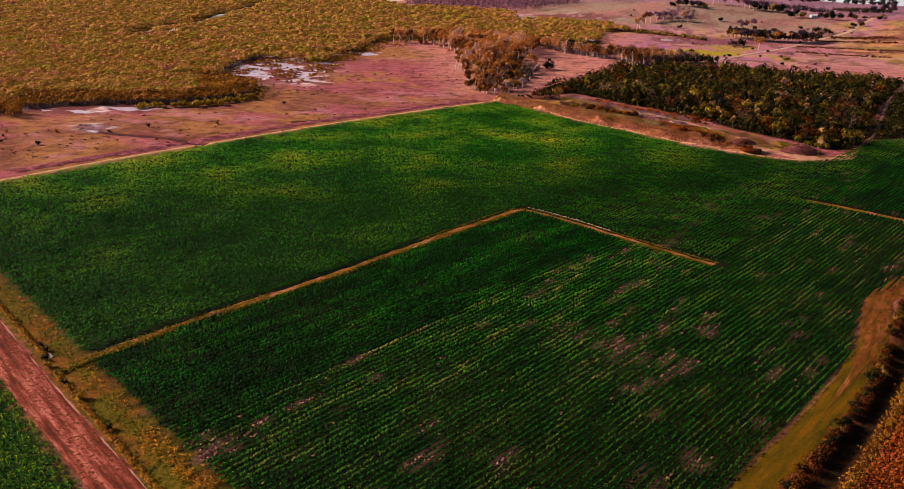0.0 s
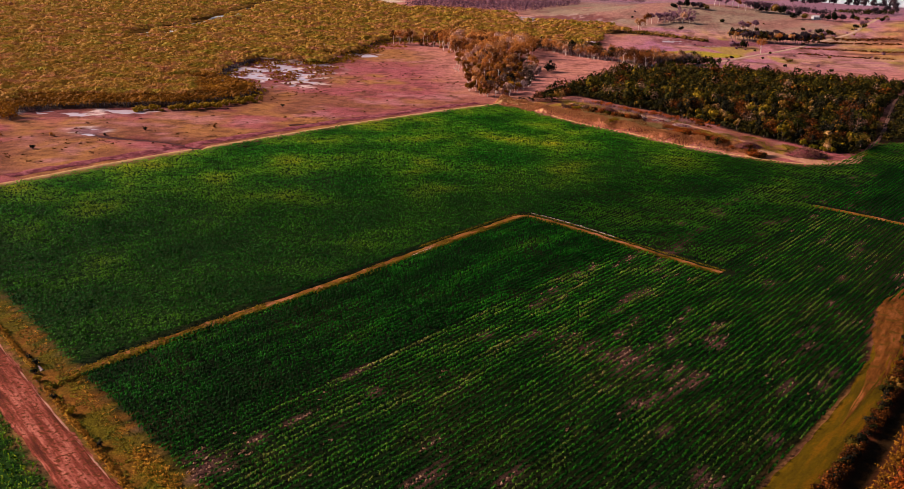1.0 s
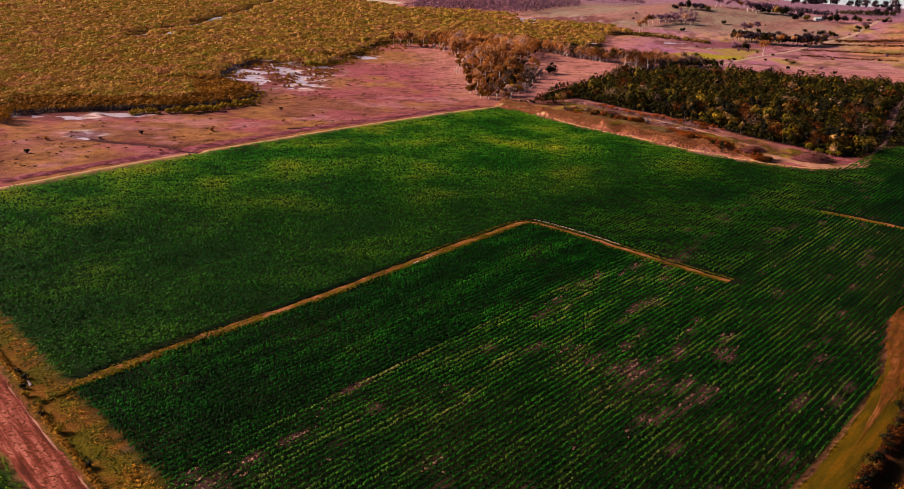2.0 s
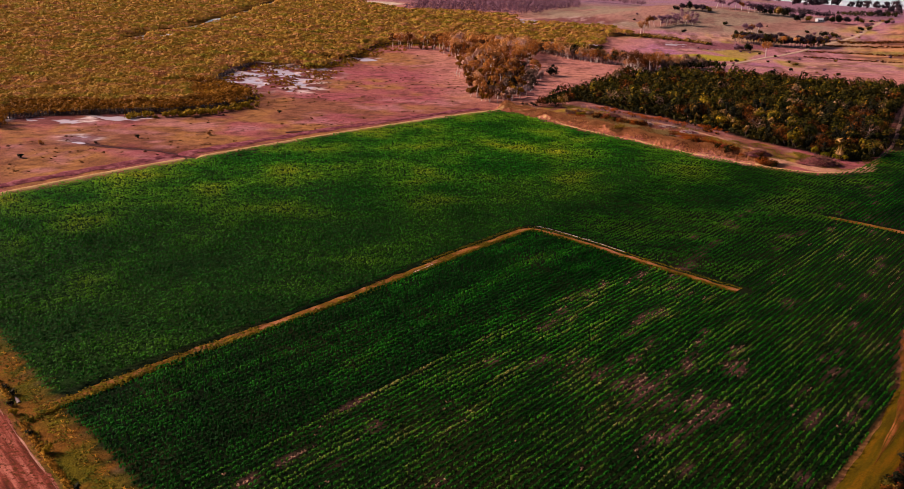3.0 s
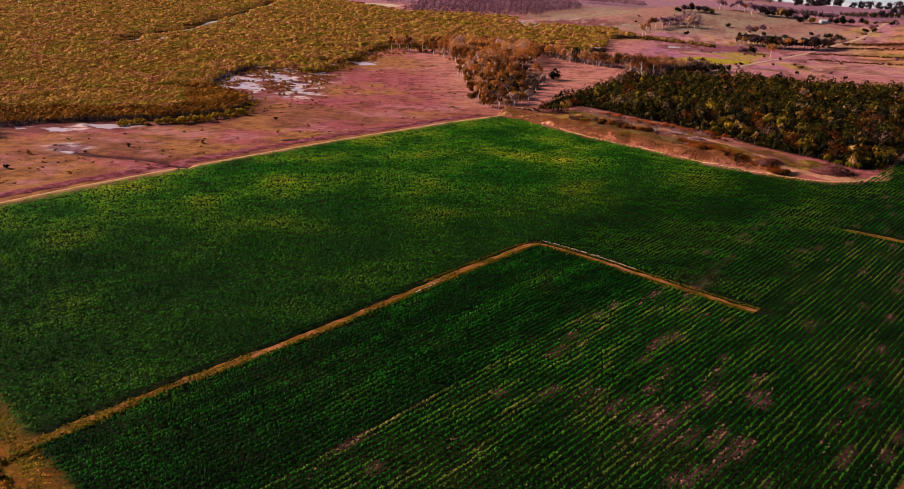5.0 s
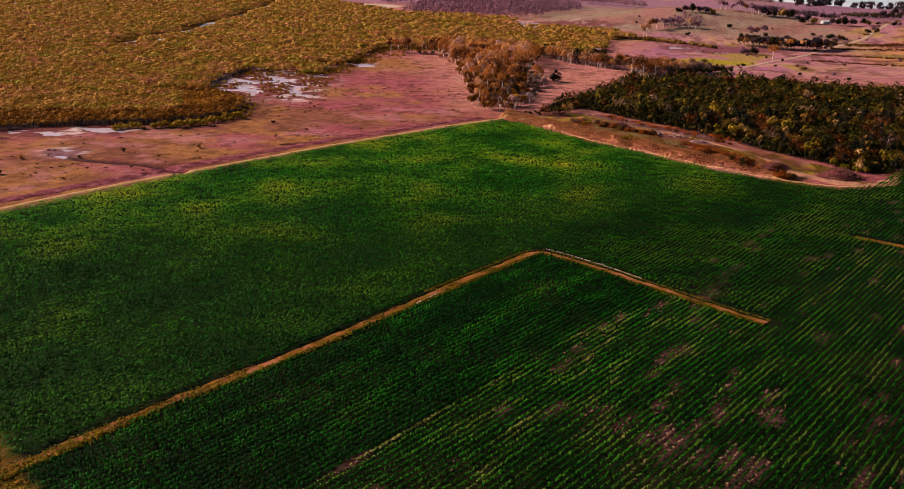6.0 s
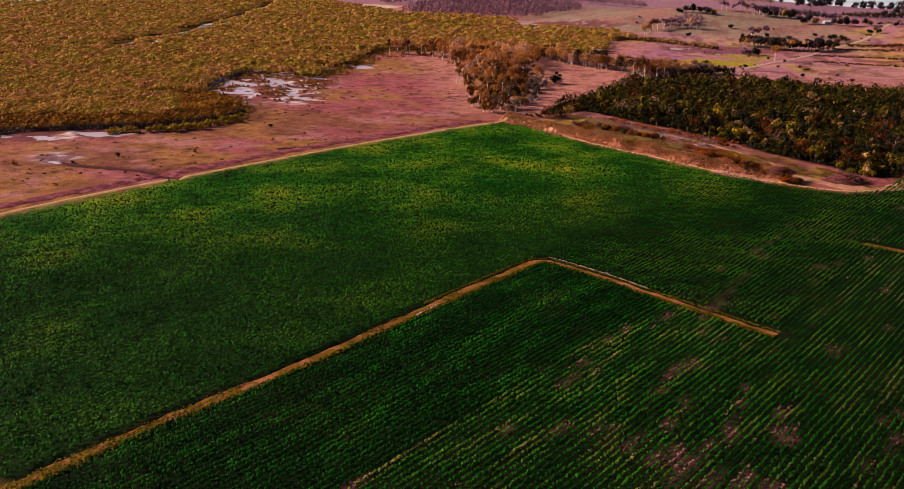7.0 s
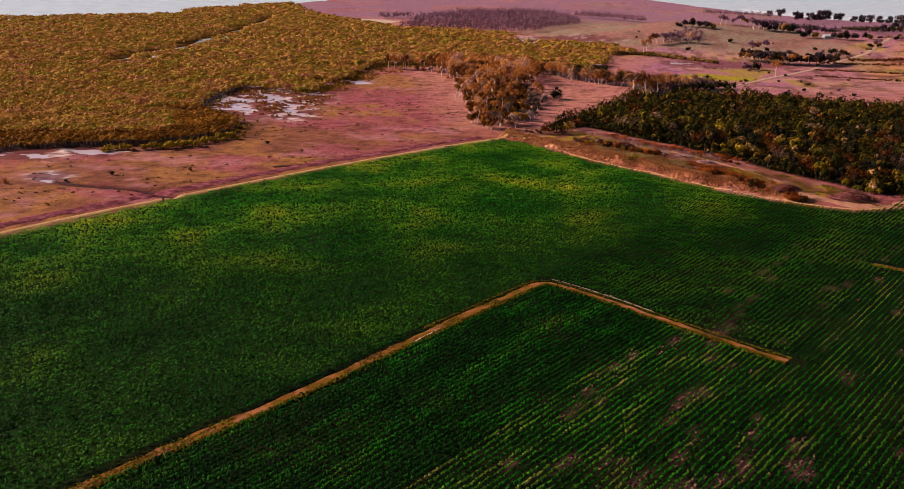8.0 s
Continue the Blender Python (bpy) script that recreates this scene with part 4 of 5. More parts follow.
def make_tree(name, label, category, high, wide, crown_share, leaf_material, wood, seed, leaves=230, leaf=0.55, limbs=5, trunk=0.22, stems=1, full=1.0):
    """Trunk with limbs, and a crown of leaf clumps gathered round the limb ends."""
    r = np.random.default_rng(seed)
    top = thing(name, label, category)
    verts, faces, tips = [], [], []
    for s in range(stems):
        lean = r.normal(0, 0.09, 2) * high + (r.normal(0, 0.12, 2) * wide if stems > 1 else 0)
        foot = r.normal(0, 0.12 * wide, 2) if stems > 1 else np.zeros(2)
        hz = high * r.uniform(0.78, 0.95)
        k = np.linspace(0, 1, 6)
        line = np.stack([foot[0] + lean[0] * k ** 1.4, foot[1] + lean[1] * k ** 1.4, -0.3 + (hz + 0.3) * k], 1)
        line[1:-1, :2] += r.normal(0, 0.018 * high, (4, 2))
        limb(verts, faces, line, trunk, trunk * 0.28)
        tips.append(line[-1])
        for j in range(limbs):
            a, at = 2 * np.pi * (j + r.uniform(0, 0.7)) / limbs, r.uniform(1 - crown_share - 0.05, 0.8)
            p0 = np.array([np.interp(at, k, line[:, c]) for c in range(3)])
            out = wide * r.uniform(0.45, 0.85)
            tip = np.array((p0[0] + out * math.cos(a), p0[1] + out * math.sin(a), min(high * 0.92, p0[2] + high * r.uniform(0.12, 0.32))))
            mid = (p0 + tip) / 2 + np.array((0, 0, -0.03 * high)) + r.normal(0, 0.03 * wide, 3)
            limb(verts, faces, [p0, mid, tip], trunk * 0.45, trunk * 0.12, 4)
            tips.append(tip)
    part("trunk", mesh_from("trunk", np.vstack(verts), 4, faces, wood), top)
    tips = np.array(tips)
    rad = wide * full * r.uniform(0.34, 0.55, len(tips))
    v, f, lean = clumps(tips[:, 0], tips[:, 1], tips[:, 2] - rad * 0.1, rad, rad * r.uniform(0.55, 0.8, len(tips)) * min(1.5, high * crown_share / wide),
                  max(8, leaves // len(tips)), np.full(len(tips), leaf), seed + 1, -0.7, 0.7)
    part("crown", mesh_from("crown", v, 4, f, leaf_material, lean), top)
    return top


def make_bush(name, label, category, high, wide, leaf_material, seed, leaves=110, leaf=0.4, lobes=6, wood=None):
    """Several stems from one foot with leafy lobes down to the ground."""
    r = np.random.default_rng(seed)
    top = thing(name, label, category)
    verts, faces, tips = [], [], []
    for j in range(lobes):
        a = 2 * np.pi * (j + r.uniform(0, 0.8)) / lobes
        out = wide * r.uniform(0.15, 0.6)
        tip = np.array((out * math.cos(a), out * math.sin(a), high * r.uniform(0.4, 0.8)))
        limb(verts, faces, [(0, 0, -0.2), tip * 0.5 + r.normal(0, 0.05, 3), tip], 0.09, 0.03, 4)
        tips.append(tip)
    part("trunk", mesh_from("trunk", np.vstack(verts), 4, faces, wood or GREY_BARK), top)
    tips = np.array(tips)
    rad = wide * r.uniform(0.4, 0.6, lobes)
    v, f, lean = clumps(tips[:, 0], tips[:, 1], tips[:, 2], rad, np.minimum(rad, high * 0.42), leaves // lobes, np.full(lobes, leaf), seed + 1, -0.8, 0.6)
    v[:, 2] = np.maximum(v[:, 2], 0.05)
    part("foliage", mesh_from("foliage", v, 4, f, leaf_material, lean), top)
    return top


def plant(protos, xs, ys, seed, group="", lo=0.8, hi=1.2, sink=0.1):
    """Stand copies of the given plants at the places; the first ones are the plants themselves."""
    r = np.random.default_rng(seed)
    zs = height(np.asarray(xs, float), np.asarray(ys, float)) - sink
    used = set()
    for k, (x, y, z) in enumerate(zip(xs, ys, zs)):
        p = protos[int(r.integers(len(protos)))]
        s, turn = r.uniform(lo, hi), r.uniform(0, 360)
        m = pose(x, y, z, r.normal(0, 2), r.normal(0, 2), turn)
        ob = p if id(p) not in used else copy_thing(p, m)
        if ob is p:
            used.add(id(p))
            ob.matrix_basis = m
        ob.scale = (s, s, s * r.uniform(0.9, 1.1))
        if group:
            ob["group"] = group
    for p in protos:
        if id(p) not in used:
            for o in (*p.children_recursive, p):
                bpy.data.objects.remove(o)


# pale-trunked gums and paperbarks in the clump on the marsh
GUM_CLUMP = [(-152, 912), (-122, 893), (-100, 893), (-76, 838), (-58, 742), (-50, 690), (-46, 640), (-40, 618), (-28, 606), (-14, 622), (0, 664), (4, 728), (-8, 800), (0, 900), (-12, 930), (-70, 922)]
gums = [make_tree("gum_tree", "tall gum tree with rusty crown and white trunk", "tree", 13 + k % 3 * 1.5, 4.2 + k % 2 * 0.8, 0.5, GUM_LEAF, WHITE_BARK, 300 + k, 460, 0.5, 5, 0.28, 1, 1.35) for k in range(6)]
barks = [make_tree("paperbark_tree", "grey-green paperbark tree with pale slender stems", "tree", 9 + k % 3, 3.2, 0.6, PAPERBARK_LEAF, WHITE_BARK, 330 + k, 360, 0.42, 4, 0.17, 2, 1.3) for k in range(5)]
tx, ty = spread_points(GUM_CLUMP, 10.0, 31, lambda x, y: 0.55 + 0.45 * ramp(y, 780, 830))
low = (ty < 735) & (value_noise(tx, ty, 16, 191) + (tx + 24) * 0.03 > 0.5)
front = ~low & (ty < 815)
back = ~low & (ty >= 815)
plant(gums[:3], tx[front], ty[front], 41, "gums in the clump on the marsh", 0.6, 1.0)
plant(gums[3:], tx[back], ty[back], 40, "tall gums behind the marsh", 0.75, 1.2)
plant(barks, tx[low], ty[low], 42, "paperbarks in the clump on the marsh", 0.6, 1.0)
understory = [make_bush("understory_bush", "rusty dense bush under the gum trees", "bush", 4.5, 3.2, GUM_LEAF, 350 + k, 220, 0.5) for k in range(3)]
bx, by = spread_points(GUM_CLUMP, 10.5, 33, lambda x, y: 0.5 * ramp(y, 700, 800))
plant(understory, bx, by, 43, "bushes under the gums", 0.6, 1.1)
# round crowns standing close together in the front of the clump
round_trees = [make_bush("round_tree", ("rounded rusty orange tree in the marsh clump", "rounded golden brown tree in the marsh clump", "rounded grey-lilac tree in the marsh clump")[k % 3], "tree",
                         6.4 + k % 2, 2.9, (GUM_LEAF, MANGROVE_EDGE, PAPERBARK_LEAF)[k % 3], 344 + k, 340, 0.5, 4, WHITE_BARK) for k in range(6)]
bx, by = spread_points(GUM_CLUMP, 7.2, 34, lambda x, y: 1 - ramp(y, 770, 815))
# grey trees gather to the right; their tone partly stands for that side's shade
grey = value_noise(bx, by, 14, 192) * 0.5 + (bx + 26) * 0.03 > 0.66
plant([round_trees[2], round_trees[5]], bx[grey], by[grey], 38, "round trees of the clump", 0.65, 1.1)
plant([t for k, t in enumerate(round_trees) if k % 3 < 2], bx[~grey], by[~grey], 39, "round trees of the clump", 0.65, 1.25)

# dark trees amid the clump; their near-black leaves also stand for its inner shade
dark_trees = [make_bush("dark_tree", "dark tree inside the gum clump, blackened for its shade", "tree", 7.5, 3.4, DARK_LEAF, 356 + k, 260, 0.5, 8) for k in range(2)]
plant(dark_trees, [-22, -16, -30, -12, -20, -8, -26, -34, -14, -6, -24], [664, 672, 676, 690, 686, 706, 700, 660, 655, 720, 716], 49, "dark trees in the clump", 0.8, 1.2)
rusty_clump = [make_bush("rusty_tree", "broad rusty brown tree at the pool edge", "tree", 6.5, 4.6, MANGROVE_EDGE, 360, 260, 0.55, 8)]
plant(rusty_clump, [-278, -286, -292, -283], [462, 466, 474, 472], 50, "rusty trees at the pool", 0.9, 1.15)

# the line of darker trees across the back of the paddock
line_trees = [make_tree("swamp_tree", "dark slender swamp tree in a long row", "tree", 9.5 + k % 3, 3.6, 0.62, (PAPERBARK_LEAF, GUM_LEAF, GUM_LEAF, PAPERBARK_LEAF, GUM_LEAF, SCRUB_LEAF)[k], WHITE_BARK if k % 2 == 0 else GREY_BARK, 370 + k, 300, 0.5, 4, 0.17, 2, 1.3) for k in range(6)]
TREE_LINE = [(-2, 912), (32, 858), (69, 834), (89, 800), (105, 812), (146, 836), (140, 850), (108, 832), (80, 846), (40, 876), (10, 930)]
lx, ly = spread_points(TREE_LINE, 4.6, 35)
plant(line_trees, lx, ly, 44, "trees in the line", 0.75, 1.15)
pale_gums = [make_tree("gum_tree", "spreading gum with white forked trunk and golden crown", "tree", 15, 5.5, 0.55, GUM_LEAF, WHITE_BARK, 390 + k, 480, 0.5, 7, 0.36, 1, 1.1) for k in range(3)]
plant(pale_gums, [84, 93, 100, 76, 89, 223, 122, 120], [796, 793, 803, 806, 806, 950, 1128, 1136], 45, "white-trunked gums", 0.9, 1.1)

# the lone dark bush in the paddock, with a small tree in it
plant([make_bush("lone_bush", "dark round bush standing alone in the paddock", "bush", 3.1, 2.9, DARK_LEAF, 410, 360, 0.34, 8)], [12], [752], 46, "", 2.0, 2.05)
plant([make_tree("lone_tree", "small dark tree rising behind the round bush", "tree", 7.5, 1.6, 0.4, DARK_LEAF, WHITE_BARK, 412, 90, 0.5, 3, 0.15)], [12.5], [753.5], 47, "", 1.25, 1.3)
dead = make_tree("dead_tree", "bleached bare dead tree with forked limbs", "tree", 8, 3.5, 0.7, DEAD_WOOD, WHITE_BARK, 414, 8, 0.08, 8, 0.2)
plant([dead], [-59, -62], [722, 729], 48, "", 0.9, 1.1)

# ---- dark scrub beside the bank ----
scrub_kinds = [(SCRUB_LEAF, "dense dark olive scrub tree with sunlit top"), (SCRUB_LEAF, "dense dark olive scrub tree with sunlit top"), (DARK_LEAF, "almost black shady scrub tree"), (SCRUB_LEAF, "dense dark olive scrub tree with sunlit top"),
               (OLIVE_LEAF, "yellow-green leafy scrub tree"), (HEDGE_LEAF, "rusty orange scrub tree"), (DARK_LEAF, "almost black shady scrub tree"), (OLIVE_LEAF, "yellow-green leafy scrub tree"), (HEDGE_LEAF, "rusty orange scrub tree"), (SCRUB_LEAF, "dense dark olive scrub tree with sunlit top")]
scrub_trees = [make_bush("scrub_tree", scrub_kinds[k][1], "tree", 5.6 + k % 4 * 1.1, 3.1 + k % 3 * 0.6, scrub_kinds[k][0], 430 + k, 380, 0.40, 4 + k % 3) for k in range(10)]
pale_trees = [make_tree("bare_scrub_tree", "half bare tan scrub tree with fine grey twigs", "tree", 9.0, 5.0, 0.75, TAN_LEAF, DEAD_WOOD, 450 + k, 260, 0.35, 12, 0.14) for k in range(2)]
sx, sy = spread_points(SCRUB, 5.9, 51, lambda x, y: 0.18 + 0.85 * ramp(cloud(x, y, 24, 52), 0.36, 0.5))
ahead = np.argsort(sy * 0.8 - 0.2 * sx)
near, rest = ahead[:290], ahead[290:]
plant(scrub_trees, sx[near], sy[near], 52, "scrub trees beside the track", 0.45, 1.4)
r = np.random.default_rng(53)
n = len(rest)
wide = r.uniform(2.2, 4.6, n)
kind = r.choice(4, n, p=[0.60, 0.26, 0.10, 0.04])
for k, (leaf, label) in enumerate(((SCRUB_LEAF, "dense dark scrub thicket behind the front trees"), (OLIVE_LEAF, "yellow-green trees in the scrub thicket"),
                                   (HEDGE_LEAF, "rusty trees in the scrub thicket"), (TAN_LEAF, "pale tan trees in the scrub thicket"))):
    at, w = rest[kind == k], wide[kind == k]
    lift, tall = r.uniform(0.7, 1.5, len(w)), r.uniform(0.7, 1.05, len(w))
    verts, faces, lean = clumps(sx[at], sy[at], height(sx[at], sy[at]) + w * lift, w, w * tall, 64, w * 0.19, 54 + k, -0.4, 0.6)
    tagged(new("scrub_thicket", mesh_from("scrub_thicket", verts, 4, faces, leaf, lean)), label, "thicket", kind="stuff")
for name, poly, gap, label in (("scrub_undergrowth", SCRUB, 3.2, "undergrowth filling the scrub, darkened for its shade"), ("scrub_undergrowth", SCRUB_EAST, 3.6, "dark scrub beyond the bush track")):
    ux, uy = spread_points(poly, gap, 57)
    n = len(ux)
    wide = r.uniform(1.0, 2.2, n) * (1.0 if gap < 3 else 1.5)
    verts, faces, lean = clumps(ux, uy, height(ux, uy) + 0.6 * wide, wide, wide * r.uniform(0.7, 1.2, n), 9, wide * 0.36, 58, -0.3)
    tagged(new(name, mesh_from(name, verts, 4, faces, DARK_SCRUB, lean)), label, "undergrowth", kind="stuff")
plant(pale_trees, [186, 128, 60, 52, 150, 205], [540, 548, 640, 630, 560, 600], 55, "pale bare scrub trees", 0.8, 1.2)

# ---- the bank: dry grass, rubble and brush heaps ----
def tuft_mesh(name, x, y, high, spread, wide, blades, material, seed):
    x, y = np.asarray(x, float), np.asarray(y, float)
    n = len(x)
    r = np.random.default_rng(seed)
    verts, faces, lean = tufts(x, y, height(x, y) + 0.02, high * r.uniform(0.6, 1.4, n), spread * r.uniform(0.7, 1.3, n), np.full(n, wide), blades, seed)
    return mesh_from(name, verts, 3, faces, material, lean)


def along(line, count, reach, seed, shift=0.0):
    """Uneven points beside a line."""
    r = np.random.default_rng(seed)
    p = resample(line, 0.5)
    d = np.gradient(p, axis=0)
    d /= np.hypot(d[:, 0], d[:, 1])[:, None]
    k = r.integers(0, len(p), count)
    off = r.normal(0, reach, count) + shift
    return p[k, 0] + d[k, 1] * off, p[k, 1] - d[k, 0] * off


x, y = along(BANK, 6500, 2.6, 201)
tagged(new("bank_grass", tuft_mesh("bank_grass", x, y, 0.9, 0.7, 0.24, 5, DRY_GRASS, 202)), "dry orange grass covering the earth bank", "grass", kind="stuff")
x, y = along(HEADLAND, 2600, 0.8, 203, 1.6)
tagged(new("headland_grass", tuft_mesh("headland_grass", x, y, 0.3, 0.4, 0.2, 4, PALE_GRASS, 204)), "pale dry grass on the headland", "grass", kind="stuff")
bank_bushes = [make_bush("bank_bush", ("low rusty olive bush on the earth bank", "dark olive bush on the earth bank", "dull red bush on the earth bank")[k % 3], "bush", 2.4, 2.3, (HEDGE_LEAF, SCRUB_LEAF, RUST_SHRUB)[k % 3], 470 + k, 190, 0.28) for k in range(6)]
x, y = along([(58, 521), (66, 515), (76, 510), (84, 512), (90, 518)], 46, 2.4, 205, 0.0)
x2, y2 = along([(92, 490), (97, 482), (104, 476), (112, 469), (119, 465)], 44, 1.9, 199, 0.0)
x3, y3 = along([(37, 575), (44, 568), (50, 562), (58, 558), (66, 553)], 40, 1.7, 198, 0.0)
plant(bank_bushes, np.r_[x, x2, x3], np.r_[y, y2, y3], 206, "bushes on the bank", 0.6, 1.35)
gold_bush = [make_bush("gold_bush", "rounded golden olive bush on the bank slope", "bush", 2.6, 2.5, YELLOW_SHRUB, 464, 220, 0.28)]
plant(gold_bush, [46, 49, 52, 55], [526, 528, 530, 533], 192, "golden bushes on the bank", 0.8, 1.2)
big_bushes = [make_bush("big_rusty_bush", "large round rusty olive bush at the bank end", "bush", 4.6, 3.4, (HEDGE_LEAF, GUM_LEAF, SCRUB_LEAF)[k], 474 + k, 330, 0.36, 5) for k in range(3)]
plant(big_bushes, [3, 8, 13, 17, 11, 6, 19, 22], [605, 609, 607, 612, 617, 614, 619, 626], 196, "large bushes at the bank end", 1.1, 1.5)
plant([make_bush("dark_bush", "small dark bush at the marsh side", "bush", 1.9, 1.8, DARK_LEAF, 478, 120, 0.3)], [-8, -5, -2, 0], [611, 608, 613, 607], 195, "dark bushes at the bank end", 0.8, 1.2)
pale_bushes = [make_bush("pale_bush", "pale straw-coloured low bush behind the bank", "bush", 2.2, 2.4, TAN_LEAF if k else YELLOW_SHRUB, 466 + k, 180, 0.3) for k in range(3)]
plant(pale_bushes, [21, 24, 27, 30, 33, 35, 28], [585, 583, 581, 582, 583, 585, 586], 194, "pale bushes behind the bank", 0.8, 1.2)
red_bushes = [make_bush("red_bush", "dull red bush beside the sandy track", "bush", 1.8, 1.9, (RUST_SHRUB, HEDGE_LEAF, RUST_SHRUB)[k], 480 + k, 90, 0.3) for k in range(3)]
x, y = along([(40, 610), (56, 592), (68, 578), (80, 567), (96, 556), (106, 540)], 80, 2.6, 207, -2.0)
plant(red_bushes, x, y, 208, "red bushes beside the track", 0.7, 1.2)

x, y = along(SCRUB_TRACK, 3000, 3.8, 209)
k = value_noise(x, y, 11, 210) > 0.5
tagged(new("track_side_grass", tuft_mesh("track_side_grass", x[k], y[k], 0.45, 0.55, 0.2, 5, YELLOW_GRASS, 211)), "yellow-green grass patches beside the sandy track", "grass", kind="stuff")
x, y = along([(22, 592), (45, 570), (68, 548), (90, 522), (110, 492)], 6500, 5.5, 212, 1.0)
k = value_noise(x, y, 8, 213) > 0.48
tagged(new("rough_grass", tuft_mesh("rough_grass", x[k], y[k], 0.6, 0.6, 0.22, 5, RUST_SHRUB, 214)), "rough reddish weeds behind the bank", "weeds", kind="stuff")

x, y = along([(26, 580), (45, 562), (66, 543), (86, 520), (104, 492)], 5200, 4.4, 193, -1.0)
k = value_noise(x, y, 9, 192) > 0.38
tagged(new("straw_grass", tuft_mesh("straw_grass", x[k], y[k], 0.6, 0.6, 0.24, 5, PALE_GRASS, 191)), "pale straw grass behind the bank", "grass", kind="stuff")

# mauve dead stems along the foot of the scrub
MAUVE_STEM = bark("mauve_dead_stem", [(0.3, (0.09, 0.028, 0.034)), (0.7, (0.25, 0.10, 0.11))])
x, y = along([(30, 614), (44, 602), (55, 588), (66, 575), (76, 566), (87, 560), (97, 551)], 900, 3.0, 215, -1.0)
r = np.random.default_rng(216)
verts, faces = [], []
for px, py, pz in zip(x, y, height(x, y)):
    limb(verts, faces, [(px, py, pz - 0.1), (px + r.normal(0, 0.35), py + r.normal(0, 0.35), pz + r.uniform(0.7, 1.9))], 0.12, 0.05, 3)
tagged(new("dead_stems", mesh_from("dead_stems", np.vstack(verts), 4, faces, MAUVE_STEM)), "mauve bare dead stems in front of the scrub", "stems", kind="stuff")
x, y = spread_points([(114, 516), (121, 498), (130, 484), (142, 474), (156, 476), (148, 490), (136, 504), (122, 520)], 0.75, 217, lambda x, y: ramp(value_noise(x, y, 7, 218), 0.15, 0.45))
tagged(new("turning_grass", tuft_mesh("turning_grass", x, y, 0.35, 0.5, 0.2, 5, YELLOW_GRASS, 219)), "yellow-green grass beside the turning place", "grass", kind="stuff")


def heap(name, label, cx, cy, rx, ry, high, count, material, long, thick, seed):
    """A heap of sticks or slabs lying over one another, each a tapered bar."""
    r = np.random.default_rng(seed)
    top = thing(name, label, "heap", at=(cx, cy, float(height(cx, cy))))
    verts, faces = [], []
    a = np.linspace(0, 2 * np.pi, 14, endpoint=False)
    rings = []
    for k, s in enumerate((1.0, 0.72, 0.4, 0.12)):
        rings.append(np.stack([np.cos(a) * rx * s * r.uniform(0.85, 1.1, 14), np.sin(a) * ry * s * r.uniform(0.85, 1.1, 14), np.full(14, high * (0, 0.45, 0.8, 0.95)[k] - 0.1) + r.normal(0, 0.06, 14)], 1))
    core = np.vstack(rings)
    quads = [(k * 14 + j, k * 14 + (j + 1) % 14, (k + 1) * 14 + (j + 1) % 14, (k + 1) * 14 + j) for k in range(3) for j in range(14)]
    part("mound", mesh_from("mound", core, 4, quads, MUD), top, "dark earth mound")
    for _ in range(count):
        q, s = r.uniform(0, 2 * np.pi), math.sqrt(r.uniform(0, 1))
        p = np.array((math.cos(q) * rx * s, math.sin(q) * ry * s, high * (1 - s ** 1.6) + r.uniform(0, 0.3)))
        t = r.uniform(0, 2 * np.pi)
        d = np.array((math.cos(t), math.sin(t), r.normal(0, 0.35))) * long * r.uniform(0.4, 1.0)
        limb(verts, faces, [p - d, p + r.normal(0, 0.1, 3), p + d], thick * r.uniform(0.6, 1.3), thick * 0.35, 4)
    part("brushwood", mesh_from("brushwood", np.vstack(verts), 4, faces, material), top)


RED_WOOD = bark("red_brown_branches", [(0.3, (0.075, 0.018, 0.010)), (0.7, (0.22, 0.065, 0.036))])
heap("brush_pile", "large red-brown pile of cut branches", 142, 473, 10.0, 5.5, 4.4, 420, RED_WOOD, 2.2, 0.13, 220)
heap("brush_pile", "low red-brown heap of brush behind the bank", 47, 578, 8.0, 3.4, 2.2, 170, RED_WOOD, 1.8, 0.12, 226)
heap("rubble_pile", "bleached timber scattered behind the bank", 78, 554, 6.0, 2.6, 1.1, 60, DEAD_WOOD, 1.5, 0.18, 227)
heap("brush_pile", "long low pile of reddish branches on the bank", 112, 471, 7.0, 3.2, 2.6, 200, RED_WOOD, 1.8, 0.09, 221)
heap("rubble_pile", "pile of pale pink stumps and timber", 88, 496, 5.5, 3.0, 3.0, 130, DEAD_WOOD, 1.5, 0.22, 222)
heap("rubble_pile", "small heap of bleached timber beside the track", 66, 559, 5.0, 2.4, 1.4, 60, DEAD_WOOD, 1.4, 0.18, 223)
heap("rubble_pile", "small heap of pale logs at the track side", 88, 540, 6.0, 2.4, 1.3, 60, DEAD_WOOD, 1.4, 0.16, 224)
green_bush = [make_bush("bright_bush", "bright yellow-green bush at the scrub corner", "bush", 3.4, 2.8, YELLOW_GRASS, 490 + k, 150, 0.42) for k in range(2)]
plant(green_bush, [150, 154, 158, 146], [491, 487, 485, 496], 225, "bright bushes at the scrub corner", 0.7, 1.1)

